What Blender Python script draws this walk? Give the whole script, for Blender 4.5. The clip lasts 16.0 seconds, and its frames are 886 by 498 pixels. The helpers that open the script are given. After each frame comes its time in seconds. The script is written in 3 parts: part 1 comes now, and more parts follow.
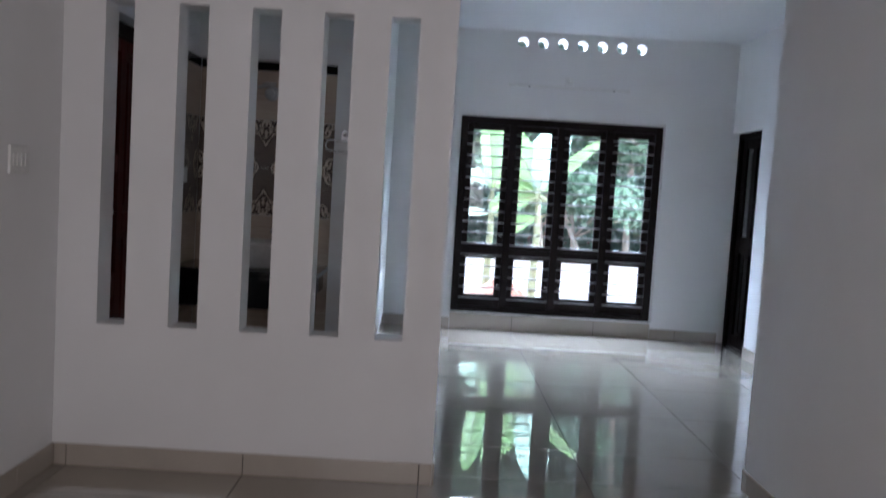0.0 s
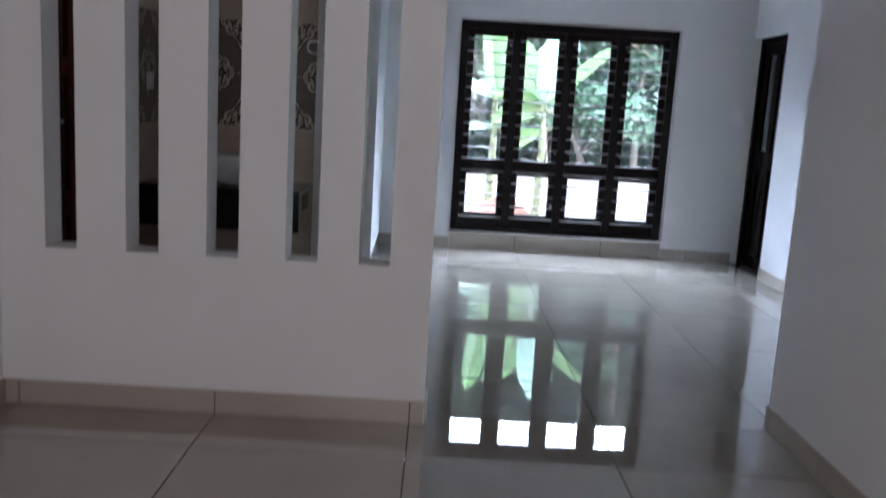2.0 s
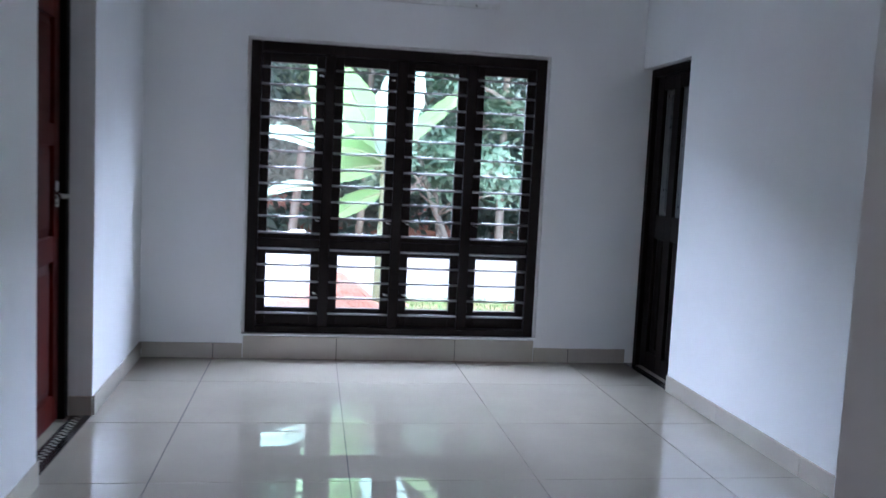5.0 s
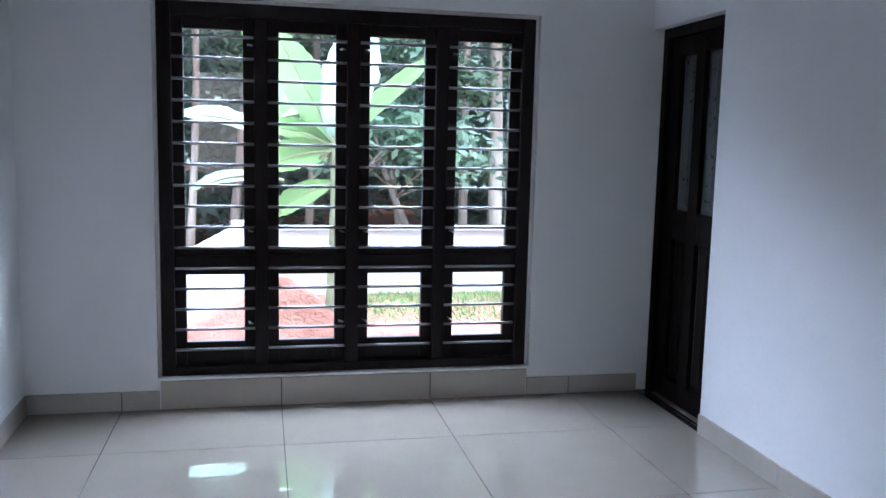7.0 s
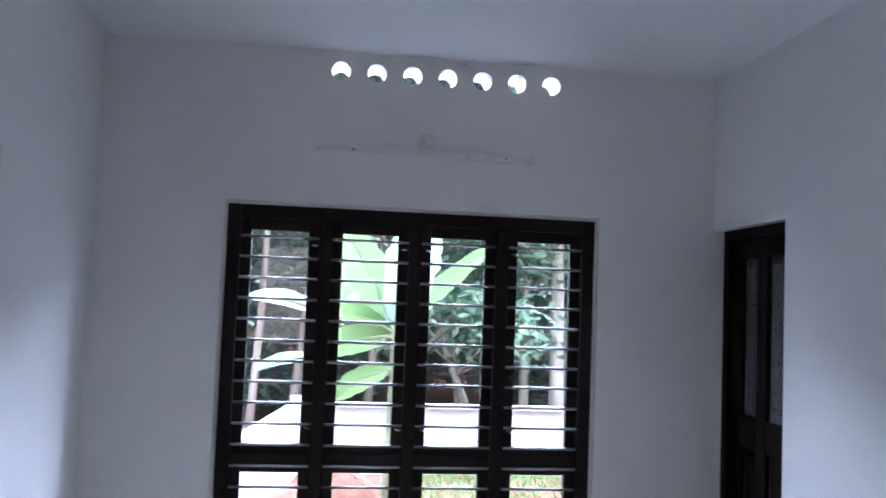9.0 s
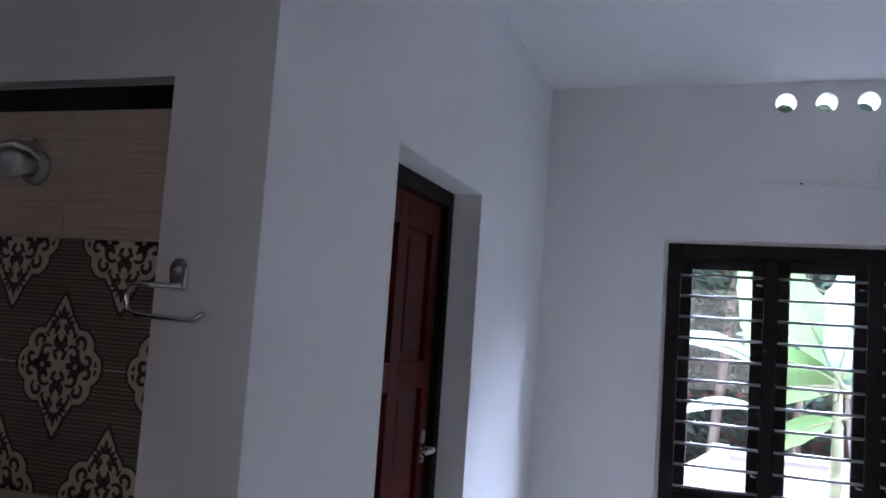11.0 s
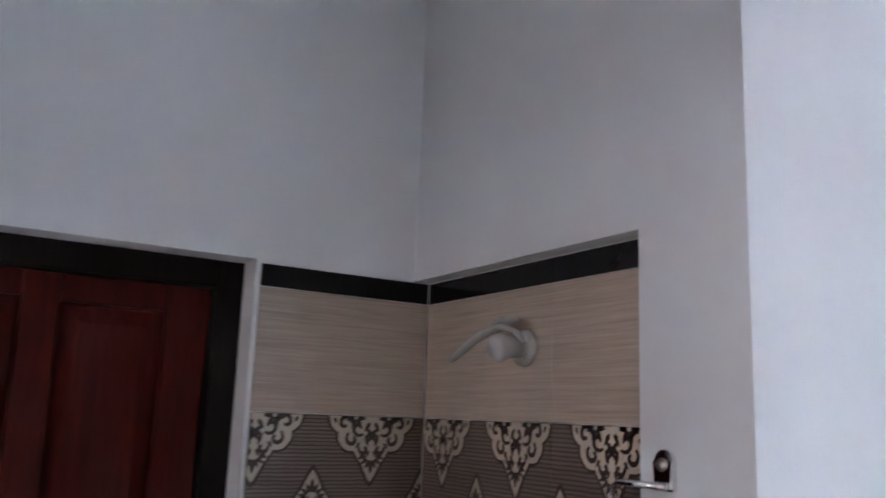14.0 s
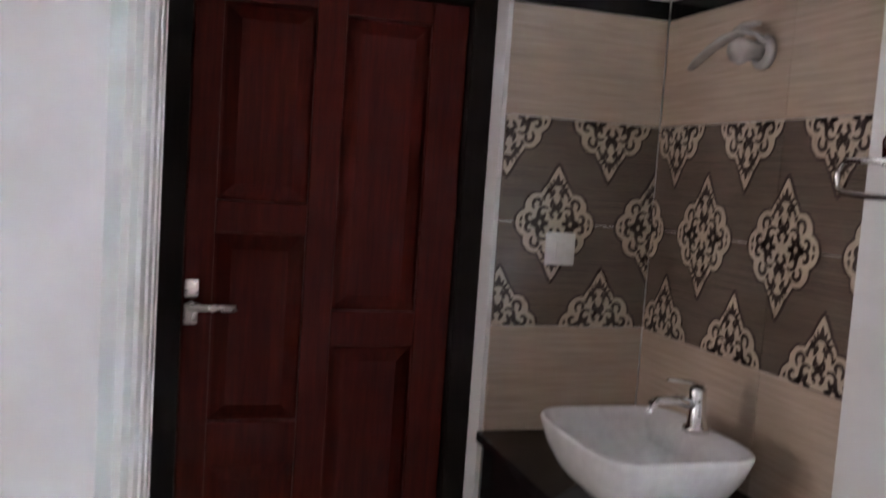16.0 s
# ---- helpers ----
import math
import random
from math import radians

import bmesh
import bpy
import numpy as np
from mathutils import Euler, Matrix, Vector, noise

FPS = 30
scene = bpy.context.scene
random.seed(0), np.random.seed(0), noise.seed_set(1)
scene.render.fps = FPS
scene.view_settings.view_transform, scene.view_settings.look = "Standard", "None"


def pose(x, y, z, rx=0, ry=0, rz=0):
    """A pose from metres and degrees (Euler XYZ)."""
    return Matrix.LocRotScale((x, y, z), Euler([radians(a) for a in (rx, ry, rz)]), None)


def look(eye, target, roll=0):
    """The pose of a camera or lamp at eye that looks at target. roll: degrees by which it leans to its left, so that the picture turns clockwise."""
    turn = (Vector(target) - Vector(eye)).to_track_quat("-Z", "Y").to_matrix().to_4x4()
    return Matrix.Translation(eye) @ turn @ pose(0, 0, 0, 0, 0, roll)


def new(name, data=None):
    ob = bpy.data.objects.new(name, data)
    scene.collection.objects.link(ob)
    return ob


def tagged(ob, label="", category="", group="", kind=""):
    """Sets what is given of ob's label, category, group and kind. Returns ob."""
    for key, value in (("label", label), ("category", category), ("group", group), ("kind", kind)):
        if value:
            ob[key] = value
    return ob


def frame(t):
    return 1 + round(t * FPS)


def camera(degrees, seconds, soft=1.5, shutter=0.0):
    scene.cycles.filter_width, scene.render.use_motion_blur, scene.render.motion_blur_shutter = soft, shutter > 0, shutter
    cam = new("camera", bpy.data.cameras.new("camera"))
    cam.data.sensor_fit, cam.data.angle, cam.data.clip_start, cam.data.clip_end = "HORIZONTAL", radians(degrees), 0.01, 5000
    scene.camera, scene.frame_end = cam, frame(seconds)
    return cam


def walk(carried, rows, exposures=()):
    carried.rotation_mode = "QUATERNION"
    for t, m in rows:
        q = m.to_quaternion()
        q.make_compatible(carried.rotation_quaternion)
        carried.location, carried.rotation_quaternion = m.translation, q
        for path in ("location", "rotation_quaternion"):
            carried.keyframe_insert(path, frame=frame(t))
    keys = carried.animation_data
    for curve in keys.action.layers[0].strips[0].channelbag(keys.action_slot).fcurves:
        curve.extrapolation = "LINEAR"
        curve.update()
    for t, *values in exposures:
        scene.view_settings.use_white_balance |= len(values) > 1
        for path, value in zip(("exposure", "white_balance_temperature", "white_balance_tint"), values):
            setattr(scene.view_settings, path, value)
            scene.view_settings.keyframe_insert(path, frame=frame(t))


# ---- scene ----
cam = camera(55.2, 16.0, soft=1.5, shutter=0.5)
PATH = [
    (0, (0.21, 0.771, 1.358), (0.228, 2.765, 1.213), 3.5),
    (0.5, (0.198, 0.755, 1.284), (0.219, 2.731, 0.973), 4.2),
    (1, (0.202, 0.801, 1.24), (0.247, 2.753, 0.807), 4.6),
    (1.5, (0.205, 0.928, 1.231), (0.269, 2.871, 0.761), 4.3),
    (2, (0.26, 1.217, 1.311), (0.28, 3.188, 0.973), 3.4),
    (2.5, (0.264, 1.62, 1.405), (0.318, 3.612, 1.228), 2.7),
    (3, (0.267, 1.95, 1.392), (0.433, 3.943, 1.391), 1.8),
    (3.5, (0.398, 2.261, 1.267), (0.619, 4.248, 1.324), 2.2),
    (4, (0.525, 2.619, 1.349), (0.761, 4.603, 1.259), 2.8),
    (4.5, (0.605, 2.97, 1.316), (0.896, 4.944, 1.179), 2.8),
    (5, (0.803, 3.381, 1.3), (1.112, 5.348, 1.112), 2.8),
    (5.2, (0.847, 3.529, 1.327), (1.167, 5.491, 1.109), 2.7),
    (7.3, (0.924, 4.627, 1.45), (1.343, 6.566, 1.194), 1.3),
    (7.5, (0.943, 4.648, 1.49), (1.338, 6.6, 1.312), 1.2),
    (8, (0.953, 4.629, 1.582), (1.3, 6.599, 1.593), 0.8),
    (8.5, (0.886, 4.608, 1.585), (1.225, 6.576, 1.699), 1.6),
    (9, (0.92, 4.564, 1.597), (1.183, 6.543, 1.721), 2.2),
    (9.5, (0.947, 4.502, 1.622), (0.994, 6.499, 1.716), 2.3),
    (10, (0.859, 4.463, 1.594), (0.586, 6.441, 1.711), 3.1),
    (10.2, (0.812, 4.469, 1.561), (0.403, 6.422, 1.703), 3.1),
    (12.3, (0.628, 4.712, 1.612), (-0.386, 6.417, 1.866), 5.1),
    (12.5, (0.594, 4.842, 1.648), (-0.559, 6.452, 1.929), 5.0),
    (13, (0.588, 4.932, 1.674), (-0.795, 6.334, 2.021), 4.5),
    (13.5, (0.596, 4.935, 1.705), (-0.95, 6.136, 2.114), 3.0),
    (14, (0.688, 4.902, 1.703), (-0.991, 5.915, 2.095), 2.2),
    (14.5, (0.799, 4.82, 1.677), (-0.973, 5.685, 2.013), 2.3),
    (15, (0.86, 4.782, 1.631), (-0.984, 5.521, 1.865), 3.4),
    (15.5, (0.874, 4.749, 1.572), (-1.011, 5.416, 1.613), 4.6),
    (16, (0.89, 4.753, 1.519), (-1.014, 5.342, 1.35), 3.9),
]
EXPOSURES = [(0.0, 0.58, 5850, 17), (5.2, 0.38, 5750, 19), (7.3, 0.13, 5750, 19), (9.5, 0.28, 5800, 24), (10.2, 0.34, 5800, 25), (12.3, 1.0, 5800, 23), (13.0, 1.56, 5850, 21), (14.0, 2.2, 5900, 20), (15.0, 2.5, 6250, 20), (16.0, 2.45, 6400, 20)]
walk(cam, [(t, look(eye, target, roll)) for t, eye, target, roll in PATH], EXPOSURES)

# ---- light ----
world = bpy.data.worlds.new("sky")
scene.world = world
world.use_nodes = True
wn = world.node_tree
sky = wn.nodes.new("ShaderNodeTexSky")
sky.sky_type = "NISHITA"
sky.sun_disc = False
sky.sun_elevation, sky.sun_rotation = radians(58), radians(155)
sky.dust_density = 3.0
wn.nodes["Background"].inputs[1].default_value = 0.15
wn.links.new(sky.outputs[0], wn.nodes["Background"].inputs[0])


def sun_lamp(strength, angle, elevation, bearing):
    data = bpy.data.lights.new("sun", "SUN")
    data.energy, data.angle, data.color = strength, radians(angle), (1.0, 0.95, 0.88)
    ob = new("sun", data)
    e, b = radians(elevation), radians(bearing)
    way = Vector((math.sin(b) * math.cos(e), math.cos(b) * math.cos(e), math.sin(e)))
    ob.matrix_world = Matrix.Translation((4, 16, 14)) @ way.to_track_quat("Z", "Y").to_matrix().to_4x4()


def panel_lamp(name, eye, target, w, h, watts, colour):
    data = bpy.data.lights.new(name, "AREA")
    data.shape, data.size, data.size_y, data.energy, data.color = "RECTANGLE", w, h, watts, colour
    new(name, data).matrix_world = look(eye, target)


sun_lamp(3.5, 12, 58, 155)
# Area lamp added outside above the window, standing in for skylight.
panel_lamp("skylight_standin", (1.4, 13.6, 6.0), (1.4, 9.0, 2.6), 24.0, 5.0, 20500, (0.71, 0.855, 1.0))
# Added area lamp inside the closed south end, filling in for unseen openings.
panel_lamp("hall_fill_lamp", (0.1, -1.45, 1.5), (0.1, 3.0, 1.2), 2.2, 1.9, 28, (1.0, 0.90, 0.81))


# ---- materials ----
def material(name):
    m = bpy.data.materials.new(name)
    m.use_nodes = True
    return m, m.node_tree, m.node_tree.nodes["Principled BSDF"]


def node(tree, kind, **values):
    n = tree.nodes.new(kind)
    for key, v in values.items():
        n.inputs[key].default_value = v
    return n


def coords(tree, scale=(1, 1, 1), rotation=(0, 0, 0), source="Object"):
    tc = tree.nodes.new("ShaderNodeTexCoord")
    mp = tree.nodes.new("ShaderNodeMapping")
    mp.inputs["Scale"].default_value = scale
    mp.inputs["Rotation"].default_value = rotation
    tree.links.new(tc.outputs[source], mp.inputs[0])
    return mp.outputs[0]


def noise_of(tree, vector, scale, detail=4, rough=0.55):
    n = node(tree, "ShaderNodeTexNoise", Scale=scale, Detail=detail, Roughness=rough)
    tree.links.new(vector, n.inputs["Vector"])
    return n.outputs["Fac"]


def ramp(tree, fac, stops):
    r = tree.nodes.new("ShaderNodeValToRGB")
    e = r.color_ramp.elements
    while len(e) < len(stops):
        e.new(0.5)
    for el, (p, c) in zip(e, stops):
        el.position, el.color = p, (*c, 1)
    tree.links.new(fac, r.inputs[0])
    return r.outputs[0]


def bump(tree, bsdf, height, strength, distance=0.002):
    b = node(tree, "ShaderNodeBump", Strength=strength, Distance=distance)
    tree.links.new(height, b.inputs["Height"])
    tree.links.new(b.outputs[0], bsdf.inputs["Normal"])


def varied(tree, colour, low=0.94, high=1.05):
    """Multiplies a colour by a little variation from piece to piece."""
    info = tree.nodes.new("ShaderNodeObjectInfo")
    rng = node(tree, "ShaderNodeMapRange")
    rng.inputs["To Min"].default_value, rng.inputs["To Max"].default_value = low, high
    tree.links.new(info.outputs["Random"], rng.inputs["Value"])
    mul = tree.nodes.new("ShaderNodeVectorMath")
    mul.operation = "SCALE"
    tree.links.new(colour, mul.inputs[0])
    tree.links.new(rng.outputs[0], mul.inputs["Scale"])
    return mul.outputs[0]


def paint(name, colour, rough, blotch=0.04, grain=0.25):
    m, t, b = material(name)
    v = coords(t)
    lo = tuple(c * (1 - blotch) for c in colour)
    hi = tuple(min(1, c * (1 + blotch * 0.6)) for c in colour)
    t.links.new(ramp(t, noise_of(t, v, 1.3, 6), ((0.3, lo), (0.7, hi))), b.inputs["Base Color"])
    b.inputs["Roughness"].default_value = rough
    bump(t, b, noise_of(t, v, 90, 3), grain, 0.0012)
    return m


def plain(name, colour, rough, metal=0.0, scratch=0.0):
    m, t, b = material(name)
    v = coords(t)
    n = noise_of(t, v, 35, 4)
    t.links.new(ramp(t, n, ((0.3, tuple(c * 0.88 for c in colour)), (0.7, colour))), b.inputs["Base Color"])
    b.inputs["Metallic"].default_value = metal
    t.links.new(ramp(t, n, ((0.2, (rough * 0.8,) * 3), (0.8, (rough * 1.2,) * 3))), b.inputs["Roughness"])
    if scratch:
        bump(t, b, noise_of(t, v, 260, 2), scratch, 0.0006)
    return m


def wood(name, dark, light, rough, coat):
    m, t, b = material(name)
    v = coords(t, (22, 22, 1.6))
    g = noise_of(t, v, 3.0, 8, 0.65)
    t.links.new(ramp(t, g, ((0.25, dark), (0.55, tuple((a + c) / 2 for a, c in zip(dark, light))), (0.8, light))), b.inputs["Base Color"])
    b.inputs["Roughness"].default_value = rough
    b.inputs["Specular IOR Level"].default_value = 0.22
    b.inputs["Coat Weight"].default_value, b.inputs["Coat Roughness"].default_value = coat, 0.18
    bump(t, b, g, 0.12, 0.001)
    return m


def floor_tile(name, rough, colour):
    m, t, b = material(name)
    v = coords(t)
    c = ramp(t, noise_of(t, v, 2.2, 7, 0.6), ((0.3, tuple(k * 0.93 for k in colour)), (0.7, tuple(k * 1.05 for k in colour))))
    speck = ramp(t, noise_of(t, v, 420, 2), ((0.35, (0.93,) * 3), (0.6, (1.0,) * 3)))
    mix = t.nodes.new("ShaderNodeMix")
    mix.data_type, mix.blend_type = "RGBA", "MULTIPLY"
    mix.inputs[0].default_value = 1
    t.links.new(c, mix.inputs[6])
    t.links.new(speck, mix.inputs[7])
    t.links.new(varied(t, mix.outputs[2], 0.97, 1.03), b.inputs["Base Color"])
    t.links.new(ramp(t, noise_of(t, v, 3.5, 5), ((0.3, (rough * 0.6,) * 3), (0.75, (rough * 1.5,) * 3))), b.inputs["Roughness"])
    b.inputs["IOR"].default_value = 3.0 if rough < 0.1 else 1.5
    if rough > 0.1:
        bump(t, b, noise_of(t, v, 1.6, 2), 0.008, 0.003)
    return m


def wall_tile(name, lo, hi, stripe):
    """A ceramic tile printed with fine level streaks; stripe: how strongly dark thin lines show."""
    m, t, b = material(name)
    streak = noise_of(t, coords(t, (4, 4, 150)), 1.0, 5, 0.7)
    c = ramp(t, streak, ((0.3, lo), (0.68, hi)))
    if stripe:
        w = node(t, "ShaderNodeTexWave", Scale=34.0, Distortion=1.5, Detail=2.0)
        w.bands_direction = "Z"
        t.links.new(coords(t), w.inputs["Vector"])
        line = ramp(t, w.outputs["Fac"], ((0.15, (1 - stripe,) * 3), (0.5, (1,) * 3)))
        mix = t.nodes.new("ShaderNodeMix")
        mix.data_type, mix.blend_type = "RGBA", "MULTIPLY"
        mix.inputs[0].default_value = 1
        t.links.new(c, mix.inputs[6])
        t.links.new(line, mix.inputs[7])
        c = mix.outputs[2]
    t.links.new(c, b.inputs["Base Color"])
    b.inputs["Roughness"].default_value = 0.28
    bump(t, b, streak, 0.10, 0.0008)
    return m


def leaf_material(name, lo, hi, through_light):
    m, t, b = material(name)
    geo = t.nodes.new("ShaderNodeNewGeometry")
    c = ramp(t, geo.outputs["Random Per Island"], ((0.0, lo), (1.0, hi)))
    t.links.new(c, b.inputs["Base Color"])
    b.inputs["Roughness"].default_value = 0.45
    tr = t.nodes.new("ShaderNodeBsdfTranslucent")
    t.links.new(c, tr.inputs[0])
    mix = t.nodes.new("ShaderNodeMixShader")
    mix.inputs[0].default_value = through_light
    t.links.new(b.outputs[0], mix.inputs[1])
    t.links.new(tr.outputs[0], mix.inputs[2])
    t.links.new(mix.outputs[0], t.nodes["Material Output"].inputs[0])
    return m


def glass_material(name, tint, gloss_rough):
    m, t, b = material(name)
    t.nodes.remove(b)
    tr, gl, fr = t.nodes.new("ShaderNodeBsdfTransparent"), t.nodes.new("ShaderNodeBsdfGlossy"), node(t, "ShaderNodeFresnel", IOR=1.45)
    tr.inputs[0].default_value = (*tint, 1)
    gl.inputs["Roughness"].default_value = gloss_rough
    mix = t.nodes.new("ShaderNodeMixShader")
    t.links.new(fr.outputs[0], mix.inputs[0])
    t.links.new(tr.outputs[0], mix.inputs[1])
    t.links.new(gl.outputs[0], mix.inputs[2])
    t.links.new(mix.outputs[0], t.nodes["Material Output"].inputs[0])
    return m


def soil_material():
    m, t, b = material("laterite_soil")
    v = coords(t)
    c = ramp(t, noise_of(t, v, 3.2, 9, 0.7), ((0.3, (0.10, 0.034, 0.020)), (0.5, (0.165, 0.060, 0.038)), (0.72, (0.21, 0.10, 0.07))))
    t.links.new(c, b.inputs["Base Color"])
    b.inputs["Roughness"].default_value = 0.95
    bump(t, b, noise_of(t, v, 22, 8), 0.9, 0.03)
    return m


WALL = paint("white_wall_paint", (0.80, 0.80, 0.80), 0.55)
CEIL = paint("white_ceiling_paint", (0.78, 0.79, 0.80), 0.48, 0.02, 0.12)
OUTWALL = paint("white_exterior_paint", (0.55, 0.56, 0.58), 0.8, 0.08, 0.5)
TILE = floor_tile("polished_floor_tile", 0.004, (0.29, 0.258, 0.210))
SKIRT = floor_tile("skirting_tile", 0.16, (0.43, 0.385, 0.33))
GROUT = plain("dark_grout", (0.045, 0.04, 0.036), 0.9)
DARKWOOD = wood("dark_frame_wood", (0.004, 0.0025, 0.002), (0.012, 0.007, 0.005), 0.55, 0.0)
DARKWOOD.node_tree.nodes["Principled BSDF"].inputs["Specular IOR Level"].default_value = 0.1
REDWOOD = wood("red_mahogany", (0.030, 0.0026, 0.0015), (0.098, 0.0085, 0.0045), 0.48, 0.0)
REDWOOD.node_tree.nodes["Principled BSDF"].inputs["Specular IOR Level"].default_value = 0.10
BROWNWOOD = wood("brown_window_wood", (0.004, 0.002, 0.002), (0.013, 0.006, 0.005), 0.55, 0.0)
STEEL = plain("brushed_grille_steel", (0.42, 0.42, 0.42), 0.55, 0.35)
CHROME = plain("chrome", (0.82, 0.83, 0.84), 0.09, 1.0)
SATIN = plain("satin_nickel", (0.62, 0.60, 0.57), 0.28, 1.0)
WHITEPLASTIC = plain("white_plastic", (0.80, 0.80, 0.78), 0.35)
CERAMIC = plain("white_ceramic", (0.82, 0.81, 0.80), 0.08)
GRANITE = plain("black_granite", (0.012, 0.012, 0.013), 0.08)
BANDTILE = plain("black_band_tile", (0.010, 0.009, 0.009), 0.14)
BANDTILE.node_tree.nodes["Principled BSDF"].inputs["Specular IOR Level"].default_value = 0.2
BEIGETILE = wall_tile("beige_streaked_tile", (0.38, 0.29, 0.22), (0.55, 0.45, 0.365), 0.0)
BROWNTILE = wall_tile("brown_lined_tile", (0.135, 0.10, 0.08), (0.24, 0.185, 0.15), 0.6)
CREAMPRINT = plain("cream_print", (0.58, 0.49, 0.39), 0.3)
DARKPRINT = plain("dark_brown_print", (0.055, 0.035, 0.030), 0.3)
THRESHBLACK = plain("black_threshold_stone", (0.02, 0.018, 0.017), 0.2)
THRESHPALE = plain("grey_threshold_stone", (0.22, 0.20, 0.17), 0.22)
GLASS = glass_material("window_glass", (0.93, 0.96, 0.95), 0.0)
DOORGLASS = plain("frosted_door_glass", (0.055, 0.06, 0.065), 0.3)
SOIL = soil_material()
GRASS = leaf_material("grass_blades", (0.09, 0.17, 0.05), (0.20, 0.31, 0.12), 0.35)
BANANA = leaf_material("banana_leaf", (0.10, 0.18, 0.06), (0.16, 0.25, 0.10), 0.4)
BANANAPALE = leaf_material("pale_banana_leaf", (0.25, 0.36, 0.28), (0.33, 0.43, 0.35), 0.4)
# Leaf colours are raised and cooled to put distance haze into them.
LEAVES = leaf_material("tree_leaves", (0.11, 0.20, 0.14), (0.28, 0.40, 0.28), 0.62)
HAZEDLEAVES = leaf_material("hazed_far_leaves", (0.16, 0.27, 0.23), (0.36, 0.48, 0.43), 0.62)
# Haze is put into this colour, and emission makes the backdrop glow.
HAZEGLOW = paint("glowing_haze_green", (0.26, 0.36, 0.32), 0.9, 0.25, 0.0)
HAZEGLOW.node_tree.nodes["Principled BSDF"].inputs["Emission Color"].default_value = (0.62, 0.82, 0.76, 1)
HAZEGLOW.node_tree.nodes["Principled BSDF"].inputs["Emission Strength"].default_value = 0.8
BARK = plain("pale_bark", (0.44, 0.39, 0.34), 0.9, 0.0, 0.8)
STEM = plain("banana_stem", (0.20, 0.21, 0.12), 0.7)
ACRYLIC = plain("cloudy_acrylic", (0.74, 0.73, 0.71), 0.22)
ACRYLIC.node_tree.nodes["Principled BSDF"].inputs["Transmission Weight"].default_value = 0.3
CABLE = plain("orange_brown_cable", (0.22, 0.075, 0.04), 0.5)


# ---- building blocks ----
def box(bm, x0, x1, y0, y1, z0, z1, b=0.0):
    made = bmesh.ops.create_cube(bm, size=1.0, matrix=Matrix.Translation(((x0 + x1) / 2, (y0 + y1) / 2, (z0 + z1) / 2)) @ Matrix.Diagonal((x1 - x0, y1 - y0, z1 - z0, 1)))
    if b:
        edges = {e for v in made["verts"] for e in v.link_edges}
        bmesh.ops.bevel(bm, geom=list(edges), offset=b, segments=2, affect="EDGES", profile=0.6)


def boxes(*rows, b=0.0):
    bm = bmesh.new()
    for r in rows:
        box(bm, *r, b=b)
    return bm


def tube(bm, points, radii, sides=10, flat=1.0):
    """A round bar along points, with a radius for each; flat squeezes it in z."""
    rings, pts = [], [Vector(p) for p in points]
    for i, p in enumerate(pts):
        way = (pts[min(i + 1, len(pts) - 1)] - pts[max(i - 1, 0)]).normalized()
        side = way.cross(Vector((0, 0, 1)) if abs(way.z) < 0.95 else Vector((0, 1, 0))).normalized()
        up = side.cross(way)
        r = radii[i] if isinstance(radii, (list, tuple)) else radii
        rings.append([bm.verts.new(p + side * (r * math.cos(a)) + up * (r * flat * math.sin(a))) for a in (2 * math.pi * k / sides for k in range(sides))])
    for a, c in zip(rings, rings[1:]):
        for k in range(sides):
            bm.faces.new((a[k], a[(k + 1) % sides], c[(k + 1) % sides], c[k]))
    bm.faces.new(rings[0][::-1])
    bm.faces.new(rings[-1])


def mesh_of(name, bm, mat, smooth=False):
    bmesh.ops.recalc_face_normals(bm, faces=bm.faces[:])
    me = bpy.data.meshes.new(name)
    bm.to_mesh(me)
    bm.free()
    me.materials.append(mat)
    if smooth:
        me.polygons.foreach_set("use_smooth", [True] * len(me.polygons))
    return me


def part(name, bm, mat, parent, label="", smooth=False):
    ob = new(name, mesh_of(name, bm, mat, smooth))
    ob.parent = parent
    return tagged(ob, label)


def thing(name, label, category, at=None, group="", kind=""):
    ob = new(name)
    ob.empty_display_size = 0.1
    if at is not None:
        ob.matrix_world = at
    return tagged(ob, label, category, group, kind)


def solid(name, bm, mat, label, category, kind="structure", smooth=False):
    return tagged(new(name, mesh_of(name, bm, mat, smooth)), label, category, "", kind)


# ---- the rooms ----
XL, XR = -0.264, 3.01          # dining room side walls
YW, YW2 = 8.985, 9.2           # window wall
ZC = 2.89                      # ceiling
HX0, HX1, HY0 = -1.473, 1.752, -1.5
PY0, PY1, PX1 = 4.55, 4.70, 0.255
YB, YT = 6.015, 6.058            # wash niche: plaster face and tile face
XD = -1.30                     # wall with the washroom door


def west_lean(y):
    """How far the dining room's west wall stands east of XL at y: it is a little out of square."""
    return 0.021 * (8.985 - y)


WX0, WX1, WZ0, WZ1 = 0.390, 2.340, 0.166, 2.062

solid("ceiling", boxes((-2.0, 3.4, -1.7, 9.2, ZC, ZC + 0.15)), CEIL, "smooth white painted ceiling with a faint sheen", "ceiling")

# hall
solid("wall_hall_west", boxes((HX0 - 0.2, HX0, HY0, 4.69, 0, ZC)), WALL, "plain white painted hall wall", "wall")
solid("wall_hall_east", boxes((HX1, HX1 + 0.2, HY0, 4.738, 0, ZC, ), b=0.004), WALL, "plain white painted hall wall with a sharp corner", "wall")
